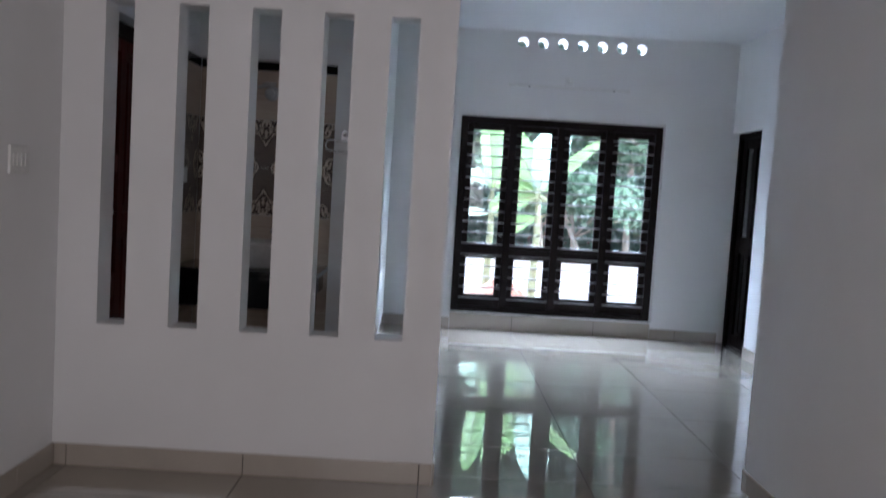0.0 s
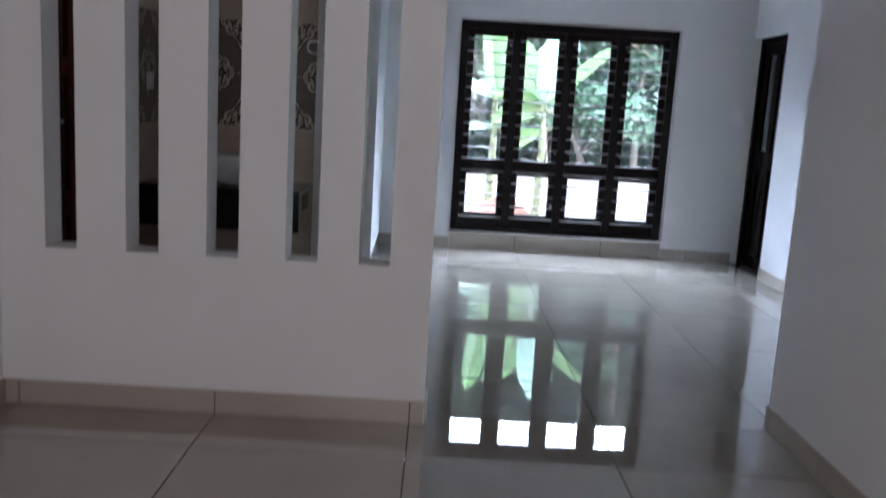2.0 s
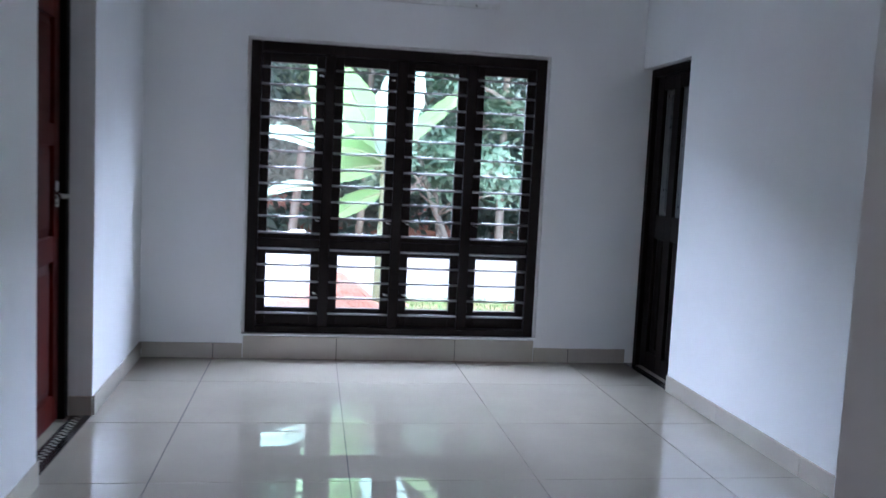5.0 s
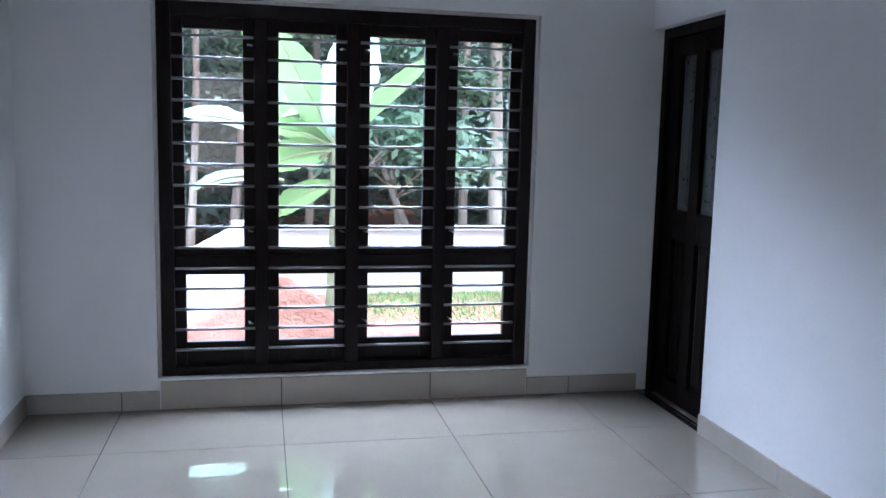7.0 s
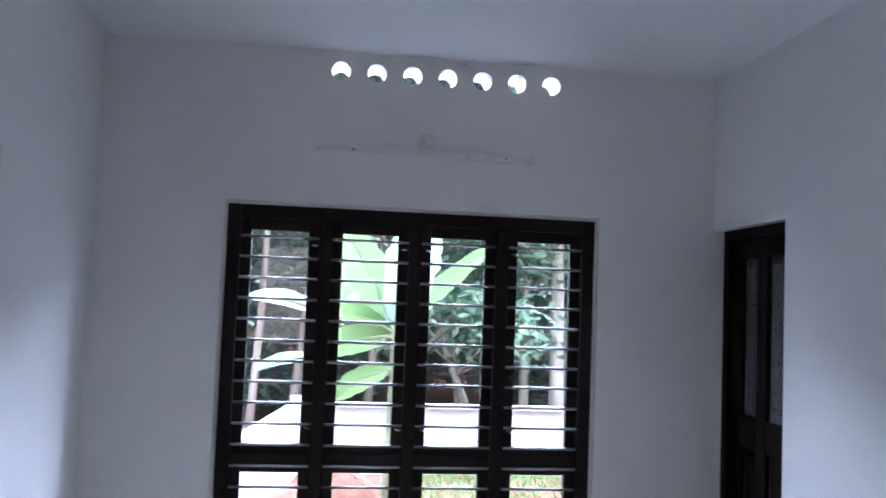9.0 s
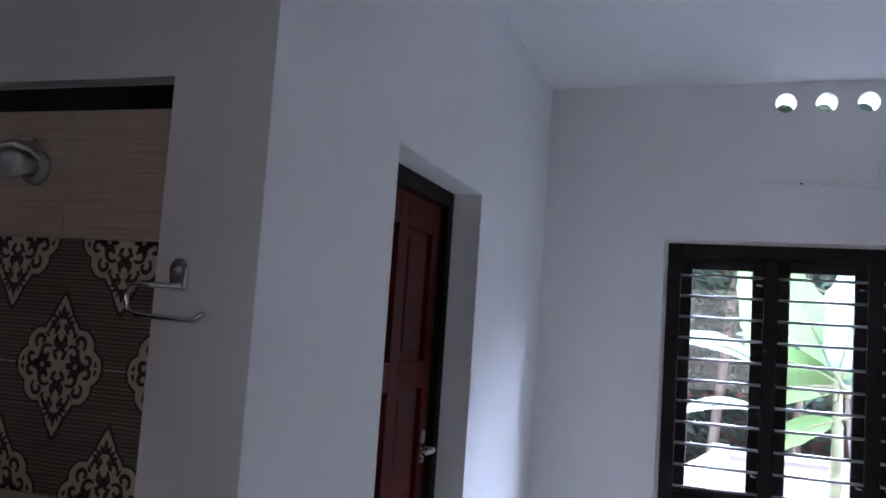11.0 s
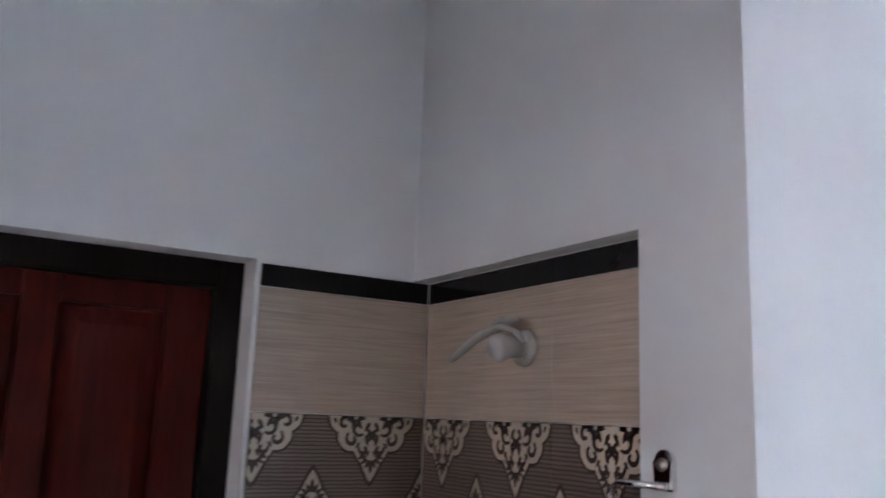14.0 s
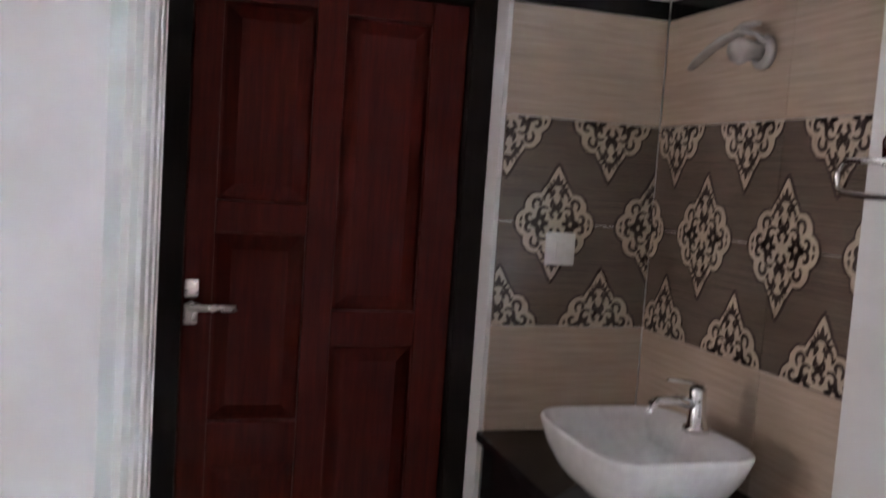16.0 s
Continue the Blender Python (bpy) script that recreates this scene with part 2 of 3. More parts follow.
solid("wall_hall_south", boxes((HX0 - 0.2, HX1 + 0.2, HY0 - 0.2, HY0, 0, ZC)), WALL, "plain white painted wall closing the hall", "wall")
solid("wall_dining_south", boxes((HX1 + 0.2, XR + 0.2, 4.538, 4.738, 0, ZC)), WALL, "plain white painted dining room wall", "wall")

# slotted partition
SLOTS = [(-1.29, -1.165), (-0.97, -0.84), (-0.65, -0.522), (-0.335, -0.205), (-0.04, 0.085)]
SZ0, SZ1 = 0.655, 2.09
rows, edge = [(XD, PX1, PY0, PY1, 0, SZ0), (XD, PX1, PY0, PY1, SZ1, ZC), (HX0, XD, PY0, 4.69, 0, ZC)], XD
for a, c in SLOTS:
    rows.append((edge, a, PY0, PY1, SZ0, SZ1))
    edge = c
rows.append((edge, PX1, PY0, PY1, SZ0, SZ1))
solid("wall_partition", boxes(*rows), WALL, "white partition wall with five tall open slots", "partition wall")

# washroom door wall, wash niche, dining west wall
DY0, DY1, DZ = 4.69, 5.57, 2.07
solid("wall_wash_west", boxes((XD - 0.2, XD, DY0, DY1, DZ, ZC), (XD - 0.2, XD, DY1, 6.3, 0, ZC)), WALL, "white painted wall with the washroom doorway", "wall")
NX, NZ = -0.450, 2.065
solid("wall_wash_north", boxes((XD, NX, YB, 6.3, NZ, ZC), (XD, NX, YT + 0.01, 6.3, 0, NZ)), WALL, "white painted wall with a shallow tiled recess", "wall")
LY0, LY1, LZ = 6.76, 7.69, 2.085
bm = boxes((NX, XL, YB, LY0, 0, ZC), (XL - 0.2, XL, LY0, LY1, LZ, ZC), (XL - 0.2, XL, LY1, YW, 0, ZC))
for v in bm.verts:
    if v.co.x > NX + 0.001:
        v.co.x += west_lean(v.co.y)
solid("wall_dining_west", bm, WALL, "white painted dining wall with a deep doorway", "wall")
RY0, RY1, RZ = 8.245, 8.983, 2.042
solid("wall_dining_east", boxes((XR, XR + 0.2, 4.738, RY0, 0, ZC), (XR, XR + 0.2, RY0, YW, RZ, ZC)), WALL, "white painted dining wall with a doorway in its corner", "wall")

# window wall with seven round vents
RV = 0.018                     # plaster reveal round the window frame
VZ, VR, VX = 2.785, 0.05, [0.933 + 0.189 * k for k in range(7)]
bm = boxes((XL - 0.2, WX0 - RV, YW, YW2, 0, WZ1 + RV), (WX1 + RV, XR + 0.4, YW, YW2, 0, WZ1 + RV), (WX0 - RV, WX1 + RV, YW, YW2, 0, WZ0), (XL - 0.2, XR + 0.4, YW, YW2, WZ1 + RV, VZ - 0.085), (WX0 - RV, WX0, YW + 0.04, YW2, WZ0, WZ1 + RV), (WX1, WX1 + RV, YW + 0.04, YW2, WZ0, WZ1 + RV), (WX0, WX1, YW + 0.04, YW2, WZ1, WZ1 + RV), (XL - 0.2, XR + 0.4, YW, YW2, VZ + 0.085, ZC), (XL - 0.2, VX[0] - 0.0945, YW, YW2, VZ - 0.085, VZ + 0.085), (VX[6] + 0.0945, XR + 0.4, YW, YW2, VZ - 0.085, VZ + 0.085))
for cx in VX:
    rims = []
    for y in (YW, YW2):
        inner, outer = [], []
        for k in range(32):
            a = 2 * math.pi * (k + 0.5) / 32
            c, s = math.cos(a), math.sin(a)
            q = min(0.0945 / abs(c), 0.085 / abs(s))
            inner.append(bm.verts.new((cx + VR * c, y, VZ + VR * s)))
            outer.append(bm.verts.new((cx + q * c, y, VZ + q * s)))
        for k in range(32):
            bm.faces.new((inner[k], inner[(k + 1) % 32], outer[(k + 1) % 32], outer[k]))
        rims.append(inner)
    for k in range(32):
        bm.faces.new((rims[0][k], rims[0][(k + 1) % 32], rims[1][(k + 1) % 32], rims[1][k]))
solid("wall_window", bm, WALL, "white painted window wall with seven round vent holes", "wall")


# ---- window ----
def build_window():
    win = thing("window_1", "tall dark wooden four-panel window with steel bars", "window", pose(0, 0, 0), kind="structure")
    f0, f1 = YW + 0.022, YW + 0.11
    fr = 0.068
    part("outer_frame", boxes((WX0, WX0 + fr, f0, f1, WZ0, WZ1), (WX1 - fr, WX1, f0, f1, WZ0, WZ1), (WX0 + fr, WX1 - fr, f0, f1, WZ0, WZ0 + 0.05), (WX0 + fr, WX1 - fr, f0, f1, WZ1 - fr, WZ1), b=0.006), BROWNWOOD, win)
    pitch = (WX1 - WX0 - fr) / 4
    mull = [WX0 + fr / 2 + pitch * k for k in (1, 2, 3)]
    for x in mull:
        part("mullion", boxes((x - 0.034, x + 0.034, f0 + 0.002, f1 - 0.002, WZ0 + 0.05, WZ1 - fr), b=0.006), BROWNWOOD, win)
    part("window_sill", boxes((WX0 - 0.017, WX1 + 0.017, YW - 0.012, f0 + 0.03, WZ0 - 0.014, WZ0 - 0.001), b=0.003), WALL, win, "thin white painted sill")
    edges = [WX0 + fr / 2, *mull, WX1 - fr / 2]
    for k in range(4):
        a, c = edges[k] + 0.034, edges[k + 1] - 0.034
        g0, g1 = a + 0.055, c - 0.055
        part("transom", boxes((a, c, f0 + 0.03, f1 - 0.004, 0.735, 0.792), b=0.004), BROWNWOOD, win)
        for z0, z1, p0, p1 in ((WZ0 + 0.05, 0.735, 0.335, 0.69), (0.792, WZ1 - fr, 0.835, 1.935)):
            sash = part("sash", boxes((a, g0, f1 - 0.045, f1 - 0.008, z0, z1), (g1, c, f1 - 0.045, f1 - 0.008, z0, z1), (g0, g1, f1 - 0.045, f1 - 0.008, z0, p0), (g0, g1, f1 - 0.045, f1 - 0.008, p1, z1), b=0.003), BROWNWOOD, win)
            pane = part("pane", boxes((g0 - 0.006, g1 + 0.006, f1 - 0.030, f1 - 0.026, p0 - 0.006, p1 + 0.006)), GLASS, sash, "clear window glass")
            pane.visible_shadow = False
            hx = (c - 0.03) if k in (0, 1) else (a + 0.03)
            for hz in ((z0 + 0.13, z1 - 0.13) if z1 > 1.5 else (z0 + 0.22,)):
                cb = bmesh.new()
                tube(cb, [(hx, f1 - 0.047, hz), (hx, f1 - 0.066, hz), (hx + 0.022, f1 - 0.072, hz - 0.004)], 0.006, 8)
                part("catch", cb, SATIN, sash, "small metal sash catch", True)
        for j in range(17):
            z = 1.90 - 0.1068 * j
            bb = bmesh.new()
            tube(bb, [(a - 0.004, f0 + 0.028, z), (c + 0.004, f0 + 0.028, z)], 0.0075, 8)
            part("grille_bar", bb, STEEL, win, "slim steel safety bar", True)


build_window()


# ---- doors ----
def build_door(name, label, at, w, h, leaf_mat, frame_w, panels, handle, glazed=False, recess=0.03):
    """A framed door in local axes: x along the wall, front towards -y, frame front at y = 0."""
    d = thing(name, label, "door", at, kind="structure")
    part("jamb", boxes((0, frame_w, 0, 0.075, 0, h), b=0.004), DARKWOOD, d)
    part("jamb", boxes((w - frame_w, w, 0, 0.075, 0, h), b=0.004), DARKWOOD, d)
    part("head", boxes((frame_w, w - frame_w, 0, 0.075, h - frame_w, h), b=0.004), DARKWOOD, d)
    x0, x1, z0, z1 = frame_w + 0.003, w - frame_w - 0.003, 0.008, h - frame_w - 0.003
    leaf = part("leaf", boxes((x0 - 0.012, x1 + 0.012, recess + 0.026, recess + 0.044, z0, z1 + 0.012)), leaf_mat, d)
    cols = sorted({(p[0], p[1]) for p in panels})
    # stiles run full height, rails fill between the panels of a column
    cuts = [x0] + [q for c in cols for q in c] + [x1]
    for a, c in zip(cuts[0::2], cuts[1::2]):
        part("stile", boxes((a, c, recess, recess + 0.026, z0, z1), b=0.004), leaf_mat, leaf)
    for a, c in cols:
        rows_z = sorted((p[2], p[3]) for p in panels if (p[0], p[1]) == (a, c))
        lows = [z0] + [q for r in rows_z for q in r] + [z1]
        for e, f in zip(lows[0::2], lows[1::2]):
            part("rail", boxes((a, c, recess, recess + 0.026, e, f), b=0.004), leaf_mat, leaf)
        for e, f in rows_z:
            pm = boxes((a, c, recess + 0.022, recess + 0.026, e, f))
            m = 0.045
            front = [(a + m, recess + 0.007, e + m), (c - m, recess + 0.007, e + m), (c - m, recess + 0.007, f - m), (a + m, recess + 0.007, f - m)]
            back = [(a + 0.008, recess + 0.0215, e + 0.008), (c - 0.008, recess + 0.0215, e + 0.008), (c - 0.008, recess + 0.0215, f - 0.008), (a + 0.008, recess + 0.0215, f - 0.008)]
            vf, vb = [pm.verts.new(p) for p in front], [pm.verts.new(p) for p in back]
            pm.faces.new(vf)
            for k in range(4):
                pm.faces.new((vf[k], vf[(k + 1) % 4], vb[(k + 1) % 4], vb[k]))
            part("glass_panel" if glazed and f > 1.5 else "panel", pm, DOORGLASS if glazed and f > 1.5 else leaf_mat, leaf, "frosted glass strip" if glazed and f > 1.5 else "")
    if handle:
        hx, hz, way = handle
        hb = boxes((hx - 0.018, hx + 0.018, recess - 0.008, recess + 0.001, hz - 0.065, hz - 0.008), (hx - 0.018, hx + 0.018, recess - 0.008, recess + 0.001, hz + 0.008, hz + 0.055), b=0.007)
        plate = part("handle_plate", hb, SATIN, leaf, "satin metal lock plate", True)
        lb = bmesh.new()
        tube(lb, [(hx, recess - 0.004, hz - 0.012), (hx, recess - 0.048, hz - 0.012), (hx + way * 0.03, recess - 0.054, hz - 0.012), (hx + way * 0.115, recess - 0.05, hz - 0.014)], [0.010, 0.010, 0.010, 0.008], 10)
        part("lever", lb, SATIN, plate, "satin metal lever handle", True)
    return d


# washroom door: faces +x
leafw = DY1 - DY0
cx0 = 4.835 - DY0
COLS = ((cx0, cx0 + 0.24), (5.155 - DY0, 5.395 - DY0))
PAN = [(*COLS[0], 0.12, 0.70), (*COLS[0], 0.82, 1.335), (*COLS[0], 1.42, 1.94), (*COLS[1], 0.12, 1.03), (*COLS[1], 1.13, 1.935)]
build_door("door_1", "closed dark red wooden panelled washroom door in a dark frame", pose(XD - 0.085, DY0, 0, 0, 0, 90), leafw, DZ, REDWOOD, 0.068, PAN, (4.782 - DY0, 1.152, 1))
w = LY1 - LY0
PAN = [(0.15, 0.42, 0.14, 0.78), (0.15, 0.42, 0.90, 1.32), (0.15, 0.42, 1.42, 1.90), (w - 0.42, w - 0.15, 0.14, 0.78), (w - 0.42, w - 0.15, 0.90, 1.32), (w - 0.42, w - 0.15, 1.42, 1.90)]
build_door("door_2", "closed glossy red wooden bedroom door in a deep white doorway", pose(XL - 0.115 + west_lean(LY0), LY0, 0, 0, 0, 91.2), w, LZ, REDWOOD, 0.062, PAN, (w - 0.11, 1.10, -1))
w = RY1 - RY0
PAN = [(0.16, 0.32, 0.12, 0.90), (0.16, 0.32, 1.06, 1.89), (w - 0.32, w - 0.16, 0.12, 0.90), (w - 0.32, w - 0.16, 1.06, 1.89)]
build_door("door_3", "closed dark brown wooden door with narrow frosted glass strips", pose(XR + 0.06, RY1, 0, 0, 0, -90), w, RZ, DARKWOOD, 0.055, PAN, None, True)


def build_threshold(x0, x1, y0, y1, edge):
    t = thing("threshold", "black and grey patterned stone doorway threshold", "threshold", pose(0, 0, 0), "door thresholds", "structure")
    part("slab", boxes((x0, x1, y0, y1, -0.012, 0.0035)), THRESHBLACK, t)
    e0, e1 = (x0 + 0.02, x1 - 0.035) if edge > 0 else (x0 + 0.035, x1 - 0.02)
    n = 2
    s = (e1 - e0) / n
    m = max(1, round((y1 - y0 - 0.04) / s))
    q = (y1 - y0 - 0.04) / m
    for i in range(n):
        for j in range(m):
            if (i + j) % 2:
                bm = bmesh.new()
                a, c = e0 + i * s, y0 + 0.02 + j * q
                vs = [bm.verts.new(p) for p in ((a, c, 0.0042), (a + s, c, 0.0042), (a + s, c + q, 0.0042), (a, c + q, 0.0042))]
                bm.faces.new(vs)
                part("inlay", bm, THRESHPALE, t)


build_threshold(XL - 0.115 + west_lean(LY0), XL - 0.001 + west_lean(LY1), LY0 + 0.001, LY1 - 0.001, 1)
build_threshold(XR + 0.001, XR + 0.06, RY0 + 0.001, RY1 - 0.001, -1)
build_threshold(XD - 0.085, XD - 0.001, DY0 + 0.001, DY1 - 0.001, 1)


# ---- wash niche ----
def medallion(u, z, clip, to_world, parent):
    """A cream printed ogee medallion with dark scrollwork, cut off at the tile field's edges."""
    def inside(x, y, grow):
        ax, ay = abs(x), abs(y)
        for cx, cy, r in ((0.080, 0.0, 0.040), (0.056, 0.046, 0.038), (0.0, 0.072, 0.048), (0.0, 0.0, 0.075)):
            if math.hypot(ax - cx, ay - cy) < r + grow:
                return True
        return 0.07 < ay < 0.160 + grow * 2 and ax < 0.043 * ((0.160 + grow * 2 - ay) / 0.085) ** 0.8 + grow * 0.5 and ax < 0.05

    def outline(grow):
        pts = []
        for k in range(96):
            a = 2 * math.pi * k / 96
            r = 0.19
            while r > 0.02 and not inside(r * math.cos(a), r * math.sin(a), grow):
                r -= 0.0015
            pts.append((r * math.cos(a), r * math.sin(a)))
        return pts

    def drop(cx, cy, length, width, angle):
        pts = []
        for k in range(10):
            a = 2 * math.pi * k / 10
            x, y = length * math.cos(a), width * math.sin(a) * (1 - 0.55 * math.cos(a))
            pts.append((cx + x * math.cos(angle) - y * math.sin(angle), cy + x * math.sin(angle) + y * math.cos(angle)))
        return pts

    def curl(cx, cy, r, start, turns, way):
        """A spiral ribbon, as a strip of small quads."""
        quads, n = [], 12
        for k in range(n):
            pair = []
            for q in (k, k + 1):
                f = q / n
                a, d, w = start + way * turns * 2 * math.pi * f, r * (1 - 0.72 * f), 0.0033 + 0.0022 * math.sin(math.pi * f)
                pair += [(cx + (d - w) * math.cos(a), cy + (d - w) * math.sin(a)), (cx + (d + w) * math.cos(a), cy + (d + w) * math.sin(a))]
            quads.append([pair[0], pair[1], pair[3], pair[2]])
        return quads

    scroll = []
    for sx in (1, -1):
        for sy in (1, -1):
            shapes = [drop(cx, cy, length, width, ang) for cx, cy, length, width, ang in ((0.014, 0.024, 0.014, 0.005, 1.0), (0.058, 0.012, 0.010, 0.004, -0.4), (0.013, 0.060, 0.013, 0.005, 1.8), (0.024, 0.096, 0.010, 0.004, 2.3), (0.033, 0.004, 0.008, 0.004, 0.2), (0.103, 0.010, 0.008, 0.004, 1.9), (0.040, 0.070, 0.009, 0.004, 0.9), (0.010, 0.090, 0.009, 0.004, 1.3))]
            shapes += [drop(0.0 + 0.026 * math.cos(q), 0.092 + 0.026 * math.sin(q), 0.012, 0.0045, q) for q in (0.25, 0.7, 1.15)]
            shapes += [drop(0.047 + 0.017 * math.cos(q), 0.017 * math.sin(q), 0.012, 0.0055, q) for q in (0.3, 1.2, 2.2, 3.0)]
            shapes += [drop(0.013 * math.cos(q), 0.040 + 0.013 * math.sin(q), 0.010, 0.0048, q) for q in (-0.6, 0.4, 1.2)]
            for args in ((0.038, 0.028, 0.019, 2.4, 0.9, -1), (0.076, 0.016, 0.019, 3.6, 0.8, 1), (0.055, 0.054, 0.018, -1.0, 0.85, 1), (0.022, 0.078, 0.014, -0.4, 0.8, 1)):
                shapes += curl(*args)
            scroll += [[(sx * x, sy * y) for x, y in pts] for pts in shapes]
    for sy in (1, -1):
        scroll.append([(x, sy * y) for x, y in drop(0, 0.122, 0.017, 0.007, math.pi / 2)])
        scroll.append([(x, sy * y) for x, y in drop(0, 0.044, 0.010, 0.004, math.pi / 2)])
    for nm, polys, mat, lift in (("print_outline", [outline(0.006)], DARKPRINT, 0.0012), ("print_medallion", [outline(0.0)], CREAMPRINT, 0.0020), ("print_scroll", scroll, DARKPRINT, 0.0028)):
        bm = bmesh.new()
        for poly in polys:
            mid = (sum(p[0] for p in poly) / len(poly), sum(p[1] for p in poly) / len(poly))
            c = bm.verts.new((u + mid[0], 0, z + mid[1]))
            ring = [bm.verts.new((u + x, 0, z + y)) for x, y in poly]
            for k in range(len(ring)):
                bm.faces.new((c, ring[k], ring[(k + 1) % len(ring)]))
        for co, no in (((clip[0], 0, 0), (-1, 0, 0)), ((clip[1], 0, 0), (1, 0, 0)), ((0, 0, clip[2]), (0, 0, -1)), ((0, 0, clip[3]), (0, 0, 1))):
            bmesh.ops.bisect_plane(bm, geom=bm.verts[:] + bm.edges[:] + bm.faces[:], dist=1e-6, plane_co=co, plane_no=no, clear_outer=True)
        if not bm.faces:
            bm.free()
            continue
        for v in bm.verts:
            v.co = to_world(v.co.x, lift, v.co.z)
        part(nm, bm, mat, parent)


def tile_wall(name, label, u0, u1, first, to_box, to_world, start):
    """A tiled wall face: .3 m rows of tiles, the two middle rows printed with medallions."""
    t = thing(name, label, "tiled wall", pose(0, 0, 0), "wash niche tiling", "structure")
    rows_z = ((0.0, 0.23, 0), (0.232, 0.524, 0), (0.526, 0.818, 0), (0.82, 1.117, 0), (1.119, 1.409, 1), (1.411, 1.701, 1), (1.703, 2.003, 0), (2.005, 2.060, 2))
    for z0, z1, look_of in rows_z:
        u = u0
        stop = first
        while u < u1 - 0.004:
            e = min(stop, u1)
            part("tile", boxes((*to_box(u + 0.0008, e - 0.0008), z0, z1), b=0.0012), (BEIGETILE, BROWNTILE, BANDTILE)[look_of], t)
            u, stop = e, stop + 0.595
    clip = (u0 + 0.001, u1 - 0.001, 1.12, 1.70)
    k = -3
    while start + 0.31 * k < u1 + 0.3:
        c = start + 0.31 * k
        if u0 - 0.13 < c < u1 + 0.13:
            medallion(c, 1.410, clip, to_world, t)
        for z in (1.122, 1.698):
            if u0 - 0.13 < c + 0.155 < u1 + 0.13:
                medallion(c + 0.155, z, clip, to_world, t)
        k += 1


tile_wall("wall_tiles_back", "beige and brown wash niche tiles with cream medallions and black band", XD + 0.009, NX, -0.757, lambda a, c: (a, c, YT, YT + 0.009), lambda u, lift, z: (u, YT - lift, z), -1.032)
tile_wall("wall_tiles_side", "beige and brown medallion tiles beside the washroom door", 5.582, YT - 0.002, YT - 0.002, lambda a, c: (XD, XD + 0.008, a, c), lambda u, lift, z: (XD + 0.008 + lift, u, z), 5.750)


def build_basin():
    c = thing("wash_counter", "black granite wash counter with a deep front apron", "counter", pose(0, 0, 0))
    part("top", boxes((XD + 0.009, NX - 0.002, 5.56, YT - 0.002, 0.79, 0.82), b=0.006), GRANITE, c)
    part("apron", boxes((XD + 0.009, NX - 0.004, 5.58, 5.60, 0.60, 0.79), b=0.003), GRANITE, c)
    part("bracket", boxes((XD + 0.03, XD + 0.06, 5.60, YT - 0.002, 0.68, 0.79)), GRANITE, c)
    part("bracket", boxes((NX - 0.06, NX - 0.03, 5.60, YT - 0.002, 0.68, 0.79)), GRANITE, c)
    b = thing("wash_basin", "white ceramic vessel basin standing on the black counter", "wash basin", pose(-0.765, 5.765, 0.82))
    bm = bmesh.new()
    n = 48
    prof = [(0.46, 0.0), (0.62, 0.012), (0.80, 0.05), (0.93, 0.10), (1.0, 0.145), (1.0, 0.153), (0.985, 0.157), (0.95, 0.155), (0.90, 0.135), (0.80, 0.085), (0.62, 0.045), (0.30, 0.028), (0.08, 0.024)]
    rings = []
    for s, z in prof:
        ring = []
        for k in range(n):
            a = 2 * math.pi * k / n
            ca, sa = math.cos(a), math.sin(a)
            p = 0.42
            x = math.copysign(abs(ca) ** p, ca) * 0.215 * s
            y = math.copysign(abs(sa) ** p, sa) * 0.19 * s
            if 5 < prof.index((s, z)) and y > 0.115:
                y = 0.115 + (y - 0.115) * 0.12 if prof.index((s, z)) > 7 else y
            ring.append(bm.verts.new((x, y, z)))
        rings.append(ring)
    for r, q in zip(rings, rings[1:]):
        for k in range(n):
            bm.faces.new((r[k], r[(k + 1) % n], q[(k + 1) % n], q[k]))
    bm.faces.new(rings[0][::-1])
    bm.faces.new(rings[-1])
    part("bowl", bm, CERAMIC, b, "", True)
    bm = bmesh.new()
    tube(bm, [(0, 0, 0.020), (0, 0, 0.029)], [0.028, 0.024], 20)
    part("drain", bm, CHROME, b, "round chrome drain", True)
    f = thing("basin_tap", "chrome single-lever pillar tap on the basin rim", "tap", pose(-0.765, 5.905, 0.974))
    bm = bmesh.new()
    tube(bm, [(0, 0, 0), (0, 0, 0.012), (0, 0, 0.016), (0, -0.002, 0.075), (0, -0.004, 0.098), (0, -0.004, 0.104)], [0.031, 0.030, 0.022, 0.019, 0.021, 0.016], 18)
    part("body", bm, CHROME, f, "", True)
    bm = bmesh.new()
    tube(bm, [(0, -0.010, 0.062), (0, -0.055, 0.074), (0, -0.105, 0.072), (0, -0.122, 0.064), (0, -0.126, 0.048)], [0.014, 0.012, 0.011, 0.0105, 0.010], 12)
    part("spout", bm, CHROME, f, "", True)
    bm = bmesh.new()
    tube(bm, [(0, 0.004, 0.108), (0, -0.03, 0.117), (0, -0.085, 0.122)], [0.013, 0.010, 0.007], 12, 0.5)
    part("lever", bm, CHROME, f, "", True)


build_basin()


